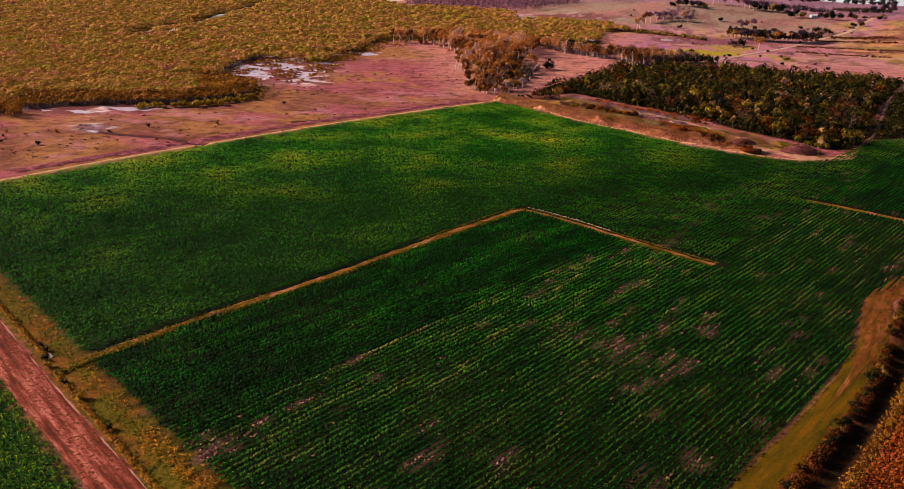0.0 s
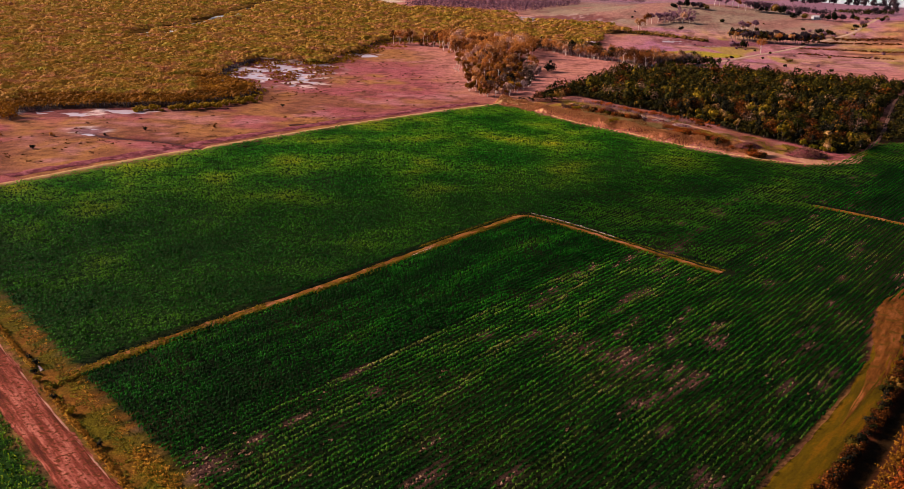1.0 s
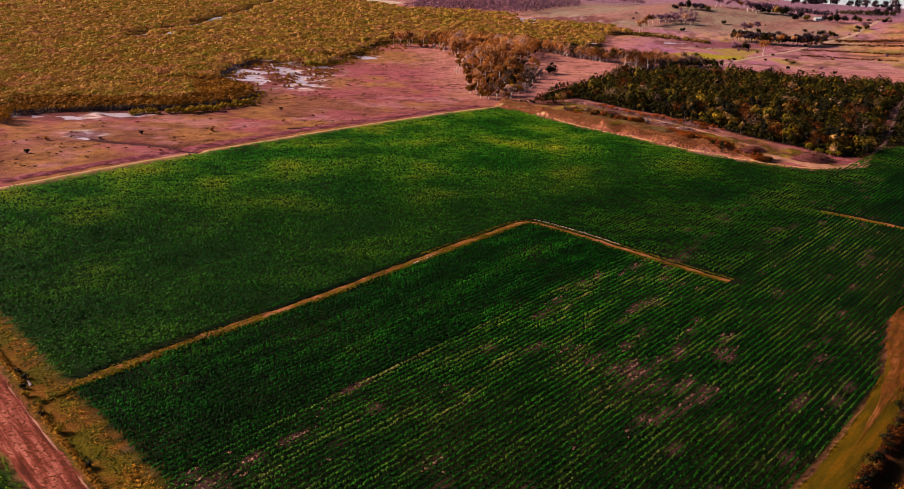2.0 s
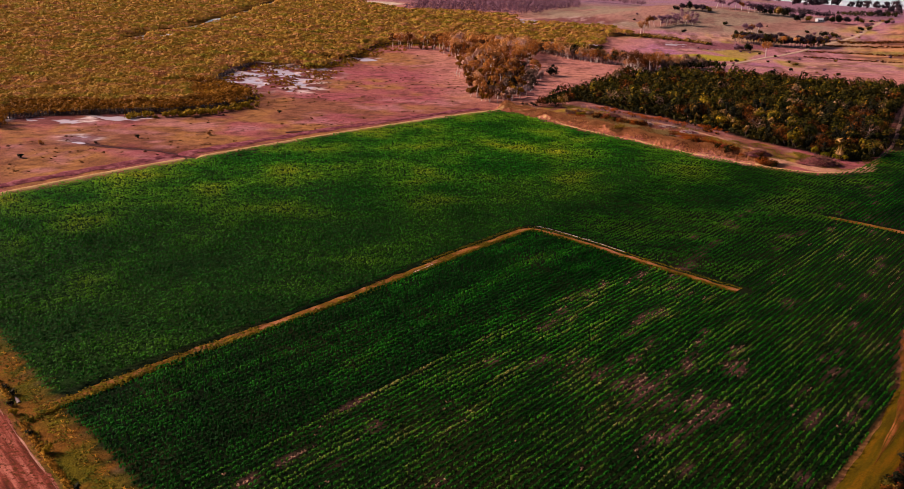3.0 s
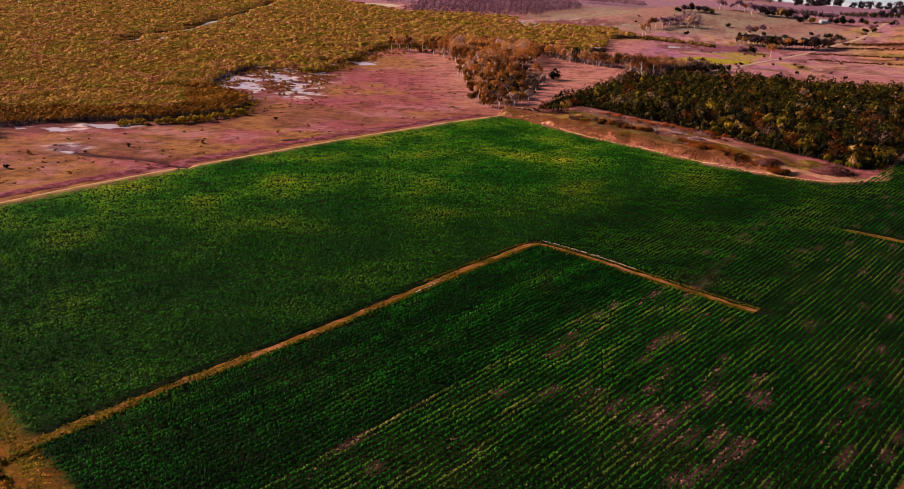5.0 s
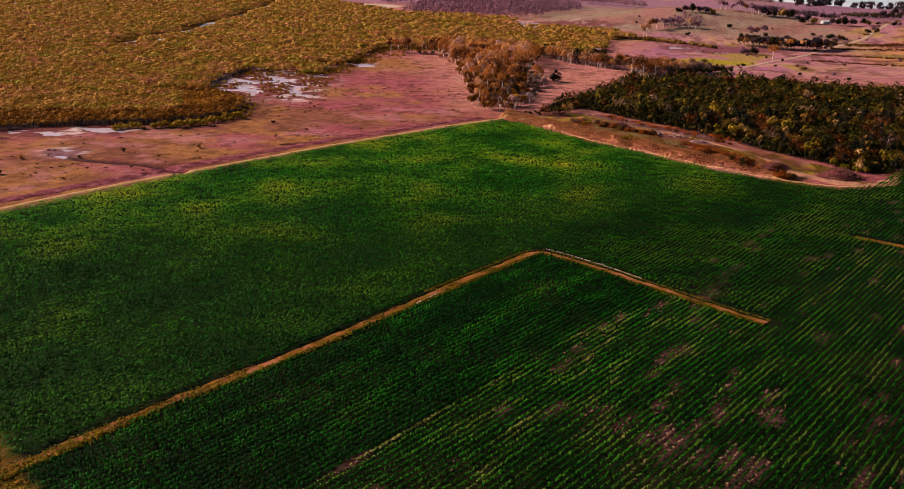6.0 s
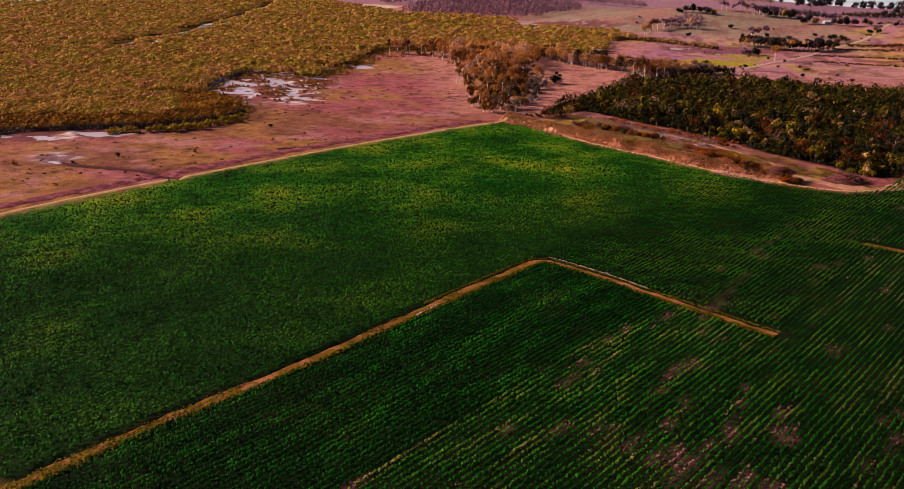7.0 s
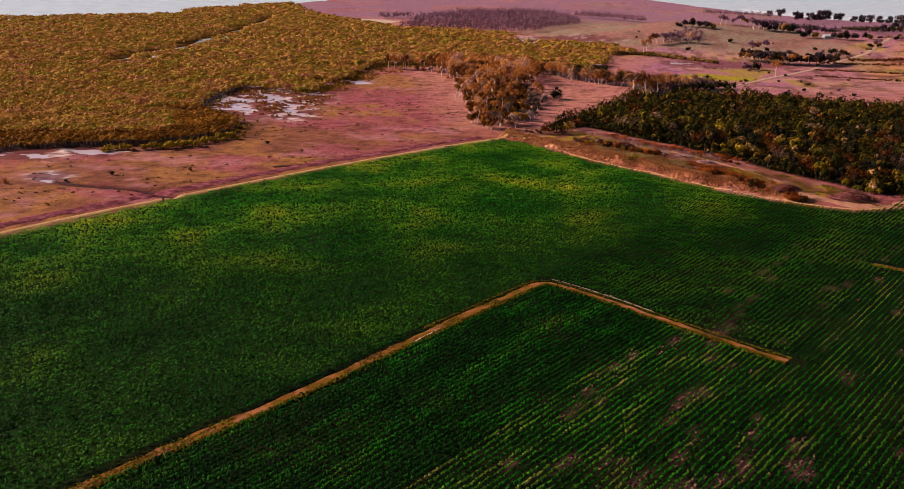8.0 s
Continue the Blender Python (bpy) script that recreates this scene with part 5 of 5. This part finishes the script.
# ---- the white irrigation pipe beside the farm track ----
pipe = thing("irrigation_pipe", "white plastic irrigation pipe lying beside the track", "pipe")
run = resample([(3, 341.5), (9, 338), (22, 327.8), (34, 316.5)], 0.8)
z = height(run[:, 0], run[:, 1]) + 0.30
for k in range(0, len(run) - 4, 5):
    verts, faces = [], []
    limb(verts, faces, np.column_stack([run[k:k + 5], z[k:k + 5]]), 0.09, 0.09, 8)
    part("pipe_length", mesh_from("pipe_length", np.vstack(verts), 4, faces, WHITE_PLASTIC), pipe)
for k in range(2, len(run) - 3, 5):
    verts, faces = [], []
    limb(verts, faces, [(run[k, 0], run[k, 1], -0.1), (run[k, 0], run[k, 1], 0.15), (run[k, 0], run[k, 1], 0.32)], 0.1, 0.1, 6)
    part("pipe_stand", mesh_from("pipe_stand", np.vstack(verts), 4, faces, GREY_BARK), pipe)
slab = thing("pipe_outlet", "pale concrete outlet block at the pipe", "outlet block", at=(21.5, 328.5, 0))
bm = bmesh.new()
bmesh.ops.create_cube(bm, size=1.0, matrix=Matrix.LocRotScale((0, 0, 0.3), Euler((0, 0, -0.8)), (1.6, 0.7, 0.4)))
bmesh.ops.bevel(bm, geom=bm.edges[:], offset=0.08, segments=2, affect="EDGES")
me = bpy.data.meshes.new("block")
bm.to_mesh(me)
bm.free()
me.materials.append(PALE_RUBBLE)
part("block", me, slab)

# ---- grass beside the tracks ----
x, y = along(TRACK_MID, 3200, 0.55, 231, 2.7)
tagged(new("track_grass", tuft_mesh("track_grass", x, y, 0.5, 0.5, 0.2, 5, YELLOW_GRASS, 232)), "yellow-green grass strip beside the farm track", "grass", kind="stuff")
x, y = along(TRACK_MID[:5], 1500, 0.8, 229, 0.2)
k = (value_noise(x, y, 18, 228) > 0.42) & (np.hypot(x + 58, y - 252) + 30 * value_noise(x, y, 9, 227) > 34)
tagged(new("track_grass", tuft_mesh("track_grass", x[k], y[k], 0.25, 0.4, 0.18, 5, YELLOW_GRASS, 230)), "low olive grass growing over the track", "grass", kind="stuff")
x, y = along(TRACK_MID[3:], 1300, 0.4, 226, -2.3)
tagged(new("track_grass", tuft_mesh("track_grass", x, y, 0.16, 0.4, 0.18, 5, YELLOW_GRASS, 225)), "olive grass at the far edge of the track", "grass", kind="stuff")
x, y = along(TRACK_EAST, 600, 0.5, 233, 2.4)
tagged(new("track_grass", tuft_mesh("track_grass", x, y, 0.4, 0.4, 0.16, 5, YELLOW_GRASS, 234)), "yellow grass beside the short track", "grass", kind="stuff")
VERGE = [(-185, 262), (-150, 228), (-116, 194), (-70, 148), (-30, 108)]
x, y = along(VERGE, 4200, 2.4, 235, 0.5)
k = np.hypot(x + 108, y - 184) > 3.0
lush = value_noise(x, y, 9, 236) > 0.36
tagged(new("verge_grass", tuft_mesh("verge_grass", x[k & ~lush], y[k & ~lush], 0.12, 0.4, 0.2, 5, YELLOW_GRASS, 236)), "olive and rusty grass on the road verge", "grass", kind="stuff")
tagged(new("verge_grass", tuft_mesh("verge_grass", x[k & lush], y[k & lush], 0.12, 0.4, 0.2, 5, VERGE_TURF, 224)), "green grass in the verge drain", "grass", kind="stuff")
x, y = along([(-179, 253), (-121, 195), (-113, 187.5)], 1100, 0.35, 237)
x2, y2 = along([(-105, 178), (-60, 133), (-30, 103)], 1100, 0.35, 238)
tagged(new("fence_grass", tuft_mesh("fence_grass", np.r_[x, x2], np.r_[y, y2], 0.4, 0.5, 0.18, 6, GOLD_GRASS, 239)), "taller yellow grass along the drain edge", "grass", kind="stuff")
x, y = along([(-143, 224), (-112, 195), (-101, 184), (-85, 168), (-68, 151), (-50, 135)], 90, 0.9, 241, 0.2)
x2, y2 = along([(-74, 157), (-66, 149), (-56, 140), (-44, 128)], 300, 1.5, 240, 0.6)
x3, y3 = along([(-190, 266), (-172, 248)], 120, 1.5, 239, 0.6)
x, y = np.r_[x, x2, x3], np.r_[y, y2, y3]
tagged(new("cane_trash", tuft_mesh("cane_trash", x, y, 0.45, 0.9, 0.14, 5, GOLD_GRASS, 242)), "dry fallen cane leaves at the field end", "dry leaves", kind="stuff")
verge_bushes = [make_bush("verge_bush", "small yellow-brown bush on the road verge", "bush", 1.2, 1.0, (YELLOW_SHRUB, DARK_LEAF)[k % 2], 500 + k, 90, 0.22) for k in range(4)]
plant(verge_bushes, [-114, -117.5, -109, -111.5, -101, -94, -82, -131], [190, 193, 181.5, 185, 174, 168, 156.5, 206], 243, "bushes on the road verge", 0.8, 1.4)
ROADSIDE = [(-170, 227), (-127, 184), (-104, 161), (-80, 137), (-45, 102), (-90, 90), (-200, 190)]
x, y = spread_points(ROADSIDE, 1.2, 245)
tagged(new("roadside_grass", tuft_mesh("roadside_grass", x, y, 0.7, 0.75, 0.24, 5, LUSH_GRASS, 246)), "lush green tall grass beyond the dirt road", "grass", kind="stuff")
NEAR_GRASS = [(-45, 102), (0, 57), (60, -3), (120, -63), (60, -80), (-40, 20), (-90, 90)]
x, y = spread_points(NEAR_GRASS, 1.7, 247)
tagged(new("roadside_grass", tuft_mesh("roadside_grass", x, y, 0.8, 1.0, 0.36, 5, LUSH_GRASS, 248)), "green grass beside the road near the junction", "grass", kind="stuff")
# a round culvert mouth under the field entrance
culvert = thing("culvert", "dark concrete culvert mouth at the field entrance", "culvert", at=(-113.2, 189.4, -0.55))
verts, faces = [], []
limb(verts, faces, [(0, 0, 0), (1.2, -1.2, 0.0), (2.4, -2.4, 0)], 0.5, 0.5, 12)
part("pipe", mesh_from("pipe", np.vstack(verts), 4, faces, GREY_BARK), culvert)

# ---- rusty shrubland beyond the grassy track ----
HEDGE = [(38, 124), (54, 149), (69, 171), (86, 198), (97, 218), (107, 240), (119, 264)]
hedge = [make_bush("hedge_bush", "dark rusty hedge bush beside the grassy track", "bush", 1.5, 1.5, (HEDGE_LEAF, DARK_LEAF, HEDGE_LEAF, HEDGE_LEAF, HEDGE_LEAF, SCRUB_LEAF)[k], 510 + k, 190, 0.2) for k in range(6)]
x, y = along(HEDGE, 230, 0.7, 251, 0.6)
plant(hedge, x, y, 252, "bushes of the hedge", 0.7, 1.25)
RUSTY = [(62, 144), (78, 167), (95, 194), (107, 219), (122, 254), (160, 275), (160, 200), (110, 120), (60, 110)]
x, y = spread_points(RUSTY, 1.05, 253, lambda x, y: 1.0 - 0.35 * ramp(cloud(x, y, 12, 254), 0.55, 0.65))
n = len(x)
r = np.random.default_rng(255)
verts, faces, lean = clumps(x, y, height(x, y) + 0.5, r.uniform(0.5, 1.0, n), r.uniform(0.3, 0.9, n) * (0.5 + value_noise(x, y, 5, 259)), 14, np.full(n, 0.24), 256, -0.3)
verts[:, 2] = np.maximum(verts[:, 2], 0.03)
tagged(new("rusty_shrubs", mesh_from("rusty_shrubs", verts, 4, faces, RUST_SHRUB, lean)), "low orange and red shrubland in evening sun", "shrubs", kind="stuff")

x, y = along([(60, 142), (76, 166), (93, 193), (105, 218), (119, 252)], 900, 1.0, 249, 0.0)
tagged(new("golden_weeds", tuft_mesh("golden_weeds", x, y, 0.8, 0.6, 0.2, 6, GOLD_GRASS, 250)), "golden orange weeds beyond the hedge shadow band", "weeds", kind="stuff")
NEAR_RUSTY = [(30, 92), (60, 110), (110, 120), (160, 120), (160, -60), (95, -20)]
x, y = spread_points(NEAR_RUSTY, 2.5, 257)
n = len(x)
verts, faces, lean = clumps(x, y, height(x, y) + 0.5, r.uniform(0.9, 1.6, n), r.uniform(0.4, 0.9, n), 12, np.full(n, 0.4), 258, -0.3)
verts[:, 2] = np.maximum(verts[:, 2], 0.03)
tagged(new("rusty_shrubs", mesh_from("rusty_shrubs", verts, 4, faces, RUST_SHRUB, lean)), "low rusty shrubs between the road and the track", "shrubs", kind="stuff")

# ---- marsh: shrubs at the pools, tussocks, fallen wood ----
shrubs = [make_bush("marsh_shrub", "rounded yellow-olive shrub at the pool edge", "bush", 2.6, 2.5, YELLOW_SHRUB, 520 + k, 110, 0.42) for k in range(4)]
x, y = along([(-228, 508), (-206, 514), (-190, 528), (-178, 548), (-172, 560)], 50, 3.0, 261, 2.0)
plant(shrubs, x, y, 262, "shrubs along the pools", 0.6, 1.45)
marsh_bushes = [make_bush("marsh_bush", "small dark bush on the open marsh", "bush", 1.6, 1.3, DARK_LEAF if k else GUM_LEAF, 530 + k, 80, 0.3) for k in range(3)]
plant(marsh_bushes, [-258, -252, -249, -262, -238, -215, -200, -168, -150, -232], [416, 404, 392, 426, 430, 440, 455, 470, 540, 402], 263, "bushes on the marsh", 0.7, 1.3)
RUST_TUSSOCK = foliage("marsh_tussock_blade", [(0.0, (0.03, 0.010, 0.004)), (0.5, (0.09, 0.032, 0.008)), (1.0, (0.22, 0.10, 0.02))], 14, 0.4, 0.2)
MARSH = [(-300, 330), (-230, 360), (-150, 445), (-60, 560), (-45, 620), (-62, 740), (-110, 880), (-150, 900), (-165, 720), (-165, 600), (-180, 530), (-240, 490), (-300, 430)]
x, y = spread_points(MARSH, 3.4, 264, lambda x, y: ramp(cloud(x, y, 16, 265), 0.5, 0.64) * 0.6)
tagged(new("marsh_tussocks", tuft_mesh("marsh_tussocks", x, y, 0.16, 0.75, 0.45, 7, RUST_TUSSOCK, 266)), "low brown tussocks scattered over the salt marsh", "tussocks", kind="stuff")
x, y = spread_points([(-232, 655), (-226, 740), (-150, 900), (-120, 890), (-150, 800), (-150, 700), (-158, 620)], 3.2, 267, lambda x, y: 0.8 * ramp(cloud(x, y, 14, 268), 0.4, 0.6) * ramp(height(x, y), -0.3, -0.05))
n = len(x)
r = np.random.default_rng(269)
verts, faces, lean = clumps(x, y, height(x, y) + 0.5, r.uniform(0.7, 1.9, n), r.uniform(0.5, 1.1, n), 12, np.full(n, 0.55), 270, -0.3)
tagged(new("samphire_scrub", mesh_from("samphire_scrub", verts, 4, faces, MANGROVE_EDGE, lean)), "low reddish marsh scrub round the salt pans", "shrubs", kind="stuff")
x, y = spread_points(MARSH, 7.0, 276, lambda x, y: 0.05 + 0.5 * ramp(cloud(x, y, 30, 277), 0.52, 0.62))
n = len(x)
r = np.random.default_rng(278)
verts, faces, lean = clumps(x, y, height(x, y) + 0.05, r.uniform(0.6, 1.9, n), r.uniform(0.15, 0.4, n), 14, np.full(n, 0.4), 279, 0.0)
tagged(new("marsh_mats", mesh_from("marsh_mats", verts, 4, faces, RUST_TUSSOCK, lean)), "low dark mats of marsh plants on the flat", "marsh plants", kind="stuff")
# scattered young mangroves soften the forest edge
x, y = along([p for p in MANGROVE[4:15]], 380, 5.0, 271, 2.0)
k = height(x, y) > -0.3
x, y = x[k], y[k]
n = len(x)
r = np.random.default_rng(272)
verts, faces, lean = clumps(x, y, height(x, y) + 0.9, r.uniform(0.8, 1.9, n), r.uniform(0.7, 1.5, n), 18, np.full(n, 0.5), 273, -0.5)
tagged(new("young_mangroves", mesh_from("young_mangroves", verts, 4, faces, YELLOW_SHRUB, lean)), "young olive mangroves at the forest edge", "mangroves", kind="stuff")
# stems under the front of the mangroves; their dark bark holds the canopy's shade
x, y = along([(-310, 452), (-277, 497), (-240, 513), (-206, 524), (-178, 560), (-184, 598), (-232, 650), (-226, 742)], 2400, 1.6, 274, -1.8)
verts, faces = [], []
r = np.random.default_rng(275)
for px, py, pz in zip(x, y, height(x, y)):
    limb(verts, faces, [(px, py, pz - 0.2), (px + r.normal(0, 0.2), py + r.normal(0, 0.2), pz + 2.2 + r.uniform(0, 1.4))], 0.14, 0.06, 3)
tagged(new("mangrove_stems", mesh_from("mangrove_stems", np.vstack(verts), 4, faces, SHADE_BARK)), "mangrove stems standing in wet mud, darkened for canopy shade", "stems", kind="stuff")

# the gully's dark cut and a few side cuts
DARK_MUD = earth("wet_gully_mud", [(0.35, (0.022, 0.006, 0.006)), (0.65, (0.085, 0.026, 0.026))], 2.0, 0.4, 0.7)
for line, half in ((GULLY, 1.3), ([(-150, 418), (-143, 426), (-128, 440)], 0.7), ([(-163, 424), (-158, 412), (-150, 402)], 0.8), ([(-132, 486), (-120, 492), (-106, 508)], 1.3)):
    tagged(new("gully_cut", ribbon("gully_cut", line, half, [0, -0.05, -0.05, 0], DARK_MUD, 0.5, 0.5, 1.2, 0, 115)), "dark wet drainage cut in the marsh", "gully", kind="structure")

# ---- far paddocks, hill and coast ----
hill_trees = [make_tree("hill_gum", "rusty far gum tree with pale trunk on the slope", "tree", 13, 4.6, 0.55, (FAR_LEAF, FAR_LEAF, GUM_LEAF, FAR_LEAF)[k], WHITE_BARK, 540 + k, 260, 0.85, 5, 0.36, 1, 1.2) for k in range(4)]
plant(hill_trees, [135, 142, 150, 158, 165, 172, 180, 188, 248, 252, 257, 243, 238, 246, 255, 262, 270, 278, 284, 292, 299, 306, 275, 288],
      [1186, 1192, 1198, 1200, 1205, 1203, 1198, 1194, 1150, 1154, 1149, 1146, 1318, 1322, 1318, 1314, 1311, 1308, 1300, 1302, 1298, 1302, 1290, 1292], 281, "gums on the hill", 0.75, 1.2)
lot_trees = [make_tree("woodlot_tree", "slender tree in the far woodlot", "tree", 11, 3.0, 0.65, (COAST_LEAF, SCRUB_LEAF, GUM_LEAF, COAST_LEAF)[k], GREY_BARK, 550 + k, 200, 0.75, 4, 0.2, 1, 1.2) for k in range(4)]
x, y = spread_points([(216, 1074), (228, 1060), (246, 1043), (264, 1036), (284, 1031), (306, 1040), (312, 1058), (284, 1052), (262, 1060), (246, 1070), (230, 1085), (216, 1094)], 4.2, 282)
plant(lot_trees, x, y, 283, "trees of the woodlot", 0.75, 1.15)
coast_trees = [make_tree("coast_tree", "round dark shade tree near the beach", "tree", 15, 7.5, 0.75, COAST_LEAF, GREY_BARK, 560 + k, 420, 1.5, 6, 0.5, 1, 1.25) for k in range(3)]
plant(coast_trees, [448, 462, 455, 474, 503, 512, 531, 551, 578, 592, 603, 622, 637, 655, 544, 581, 600], [1930, 1900, 1756, 1742, 1800, 1815, 1844, 1836, 1835, 1835, 1825, 1830, 1825, 1822, 1587, 1643, 1660], 284, "shade trees near the beach", 0.75, 1.15)
hill_crowns = [make_bush("dark_hill_tree", "broad dark green tree by the hill crest", "tree", 10.5, 6.2, (DARK_LEAF, COAST_LEAF, SCRUB_LEAF)[k], 574 + k, 420, 0.95, 7) for k in range(3)]
plant(hill_crowns, [197, 205, 213, 221, 188, 209, 218, 288, 296, 304, 312, 320, 327, 333, 341, 326, 362, 367, 373, 384, 402, 316, 324],
      [1288, 1284, 1279, 1274, 1290, 1292, 1286, 1288, 1292, 1294, 1290, 1284, 1270, 1252, 1246, 1246, 1243, 1236, 1230, 1231, 1247, 1300, 1296], 286, "dark trees along the crest", 0.6, 1.15)
dark_far = [make_bush("paddock_bush", "dark round bush on the far paddock", "bush", 4.5, 4.2, (SCRUB_LEAF, FAR_LEAF, DARK_LEAF)[k], 570 + k, 200, 0.7) for k in range(3)]
plant(dark_far, [173, 262, 316, 321, 328, 336, 317, 325, 311, 331, 340, 395, 230, 180, 206, 212, 217, 405, 420, 445, 388, 380, 430, 438],
      [1152, 1152, 1153, 1141, 1129, 1120, 1105, 1100, 1110, 1124, 1116, 1190, 1205, 1290, 1004, 1008, 1000, 1240, 1250, 1255, 1160, 1165, 1225, 1230], 285, "bushes on the far paddock", 0.7, 1.4)
small_far = [make_bush("roadside_bush", "small brown bush in the far paddock", "bush", 2.2, 2.0, SCRUB_LEAF if k else FAR_LEAF, 580 + k, 90, 0.5) for k in range(3)]
x, y = spread_points([(150, 830), (240, 970), (400, 1180), (520, 1180), (420, 900), (300, 780)], 20, 286, lambda x, y: ramp(cloud(x, y, 60, 293), 0.5, 0.62) * 0.5)
x2, y2 = along(HILL_ROAD, 40, 2.0, 287, -5.0)
x3, y3 = spread_points([(90, 1130), (160, 1180), (300, 1160), (380, 1290), (240, 1290), (100, 1280)], 30, 288, lambda x, y: ramp(cloud(x, y, 70, 294), 0.5, 0.6) * 0.5)
plant(small_far, np.r_[x, x2, x3, 206, 214, 222, 168, 176], np.r_[y, y2, y3, 985, 978, 972, 1010, 1002], 289, "small bushes of the far paddock", 0.5, 1.3)
# dry hedges along the terraces
x, y = along([(296, 1062), (340, 1050), (392, 1046)], 120, 2.6, 295)
x2, y2 = along([(276, 1008), (330, 998), (380, 990)], 90, 2.2, 296)
x3, y3 = along([(262, 962), (310, 948), (350, 940)], 70, 2.2, 297)
x4, y4 = along([(330, 1085), (365, 1076), (400, 1080)], 150, 4.5, 298)
x, y = np.r_[x, x2, x3, x4], np.r_[y, y2, y3, y4]
n = len(x)
r = np.random.default_rng(299)
verts, faces, lean = clumps(x, y, height(x, y) + 0.4, r.uniform(0.8, 2.2, n), r.uniform(0.5, 1.3, n), 14, np.full(n, 0.6), 300, -0.2)
tagged(new("terrace_scrub", mesh_from("terrace_scrub", verts, 4, faces, HEDGE_LEAF, lean)), "low rusty scrub along the terraces", "shrubs", kind="stuff")


def far_wood(name, label, poly, gap, high, wide, material, seed, leaves=26, leaf=0.85):
    x, y = spread_points(poly, gap, seed)
    n = len(x)
    r = np.random.default_rng(seed)
    tall = high * r.uniform(0.7, 1.2, n)
    verts, faces, lean = clumps(x, y, height(x, y) + tall * 0.6, wide * r.uniform(0.7, 1.2, n), tall * 0.42, leaves, np.full(n, leaf), seed + 1, -0.9)
    tagged(new(name, mesh_from(name, verts, 4, faces, material, lean)), label, "woods", kind="stuff")


far_wood("far_wood", "woods behind the mangroves, tinted purple-brown for haze", [(-195, 1345), (-100, 1325), (-30, 1290), (10, 1330), (60, 1440), (60, 1560), (-20, 1720), (-120, 1740), (-190, 1560)], 9, 14, 5.0, FAR_LEAF, 601)
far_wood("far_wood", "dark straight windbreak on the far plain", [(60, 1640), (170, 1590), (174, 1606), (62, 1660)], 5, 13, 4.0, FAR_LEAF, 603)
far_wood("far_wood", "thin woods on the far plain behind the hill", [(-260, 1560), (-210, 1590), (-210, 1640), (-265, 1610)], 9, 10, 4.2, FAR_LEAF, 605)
far_wood("far_wood", "tree belt behind the hill crest", [(290, 1350), (400, 1335), (405, 1365), (300, 1390)], 7, 10, 4.0, COAST_LEAF, 607, 40)
far_wood("far_wood", "woods on the coastal plain", [(330, 1980), (440, 1900), (460, 1930), (345, 2020)], 9, 10, 5, FAR_LEAF, 609)
far_wood("far_wood", "low woods near the coast road", [(480, 1560), (560, 1580), (600, 1640), (540, 1640), (480, 1600)], 8, 8, 4.5, SCRUB_LEAF, 611)
far_wood("hill_scrub", "rusty scrub on the hill shoulder", [(150, 1200), (196, 1200), (205, 1262), (186, 1275), (156, 1240)], 7, 5, 3.0, FAR_LEAF, 613)
far_wood("creek_scrub", "dark low scrub along the muddy flat", [(95, 1110), (120, 1118), (150, 1090), (190, 1046), (184, 1040), (140, 1080)], 4, 3.5, 2.2, SCRUB_LEAF, 615)
far_wood("tree_line_scrub", "dark scrub at the end of the tree line", [(108, 812), (146, 834), (165, 842), (160, 856), (140, 850), (108, 832)], 3.6, 6.5, 2.2, SCRUB_LEAF, 617)


# ---- a white house behind the hill ----
def make_house(x, y, turn, long, deep, eave, ridge):
    z = float(height(x, y))
    house = thing("house", "small white weatherboard house with pale metal roof", "house", at=(x, y, z))
    house.rotation_euler = (0, 0, turn)
    a, b = long / 2, deep / 2
    walls = [(-a, -b), (a, -b), (a, b), (-a, b)]
    v = [(px, py, h) for h in (-0.6, eave) for px, py in walls] + [(-a, 0, ridge), (a, 0, ridge)]
    me = bpy.data.meshes.new("wall")
    me.from_pydata(v, [], [(0, 1, 5, 4), (1, 2, 6, 5), (2, 3, 7, 6), (3, 0, 4, 7), (4, 7, 8), (5, 9, 6)])
    me.materials.append(HOUSE_WALL)
    part("wall", me, house)
    o = 0.6
    for s in (-1, 1):
        me = bpy.data.meshes.new("roof")
        drop = (ridge - eave) / b * o
        low = [(-a - o, s * (b + o), eave - drop), (a + o, s * (b + o), eave - drop), (a + o, 0, ridge), (-a - o, 0, ridge)]
        me.from_pydata([(p[0], p[1], p[2] + h) for h in (0.03, 0.18) for p in low], [],
                       [(0, 1, 2, 3), (4, 7, 6, 5), (0, 4, 5, 1), (1, 5, 6, 2), (2, 6, 7, 3), (3, 7, 4, 0)])
        me.materials.append(HOUSE_ROOF)
        part("roof", me, house)
    for px in (-a * 0.6, 0.0, a * 0.6):
        bm = bmesh.new()
        bmesh.ops.create_cube(bm, size=1.0, matrix=Matrix.LocRotScale((px, -b - 0.03, eave * 0.55), None, (1.4, 0.1, 1.2)))
        me = bpy.data.meshes.new("window")
        bm.to_mesh(me)
        bm.free()
        me.materials.append(WINDOW_GLASS)
        part("window", me, house)


make_house(357, 1252, 0.3, 10, 6, 3.0, 4.6)
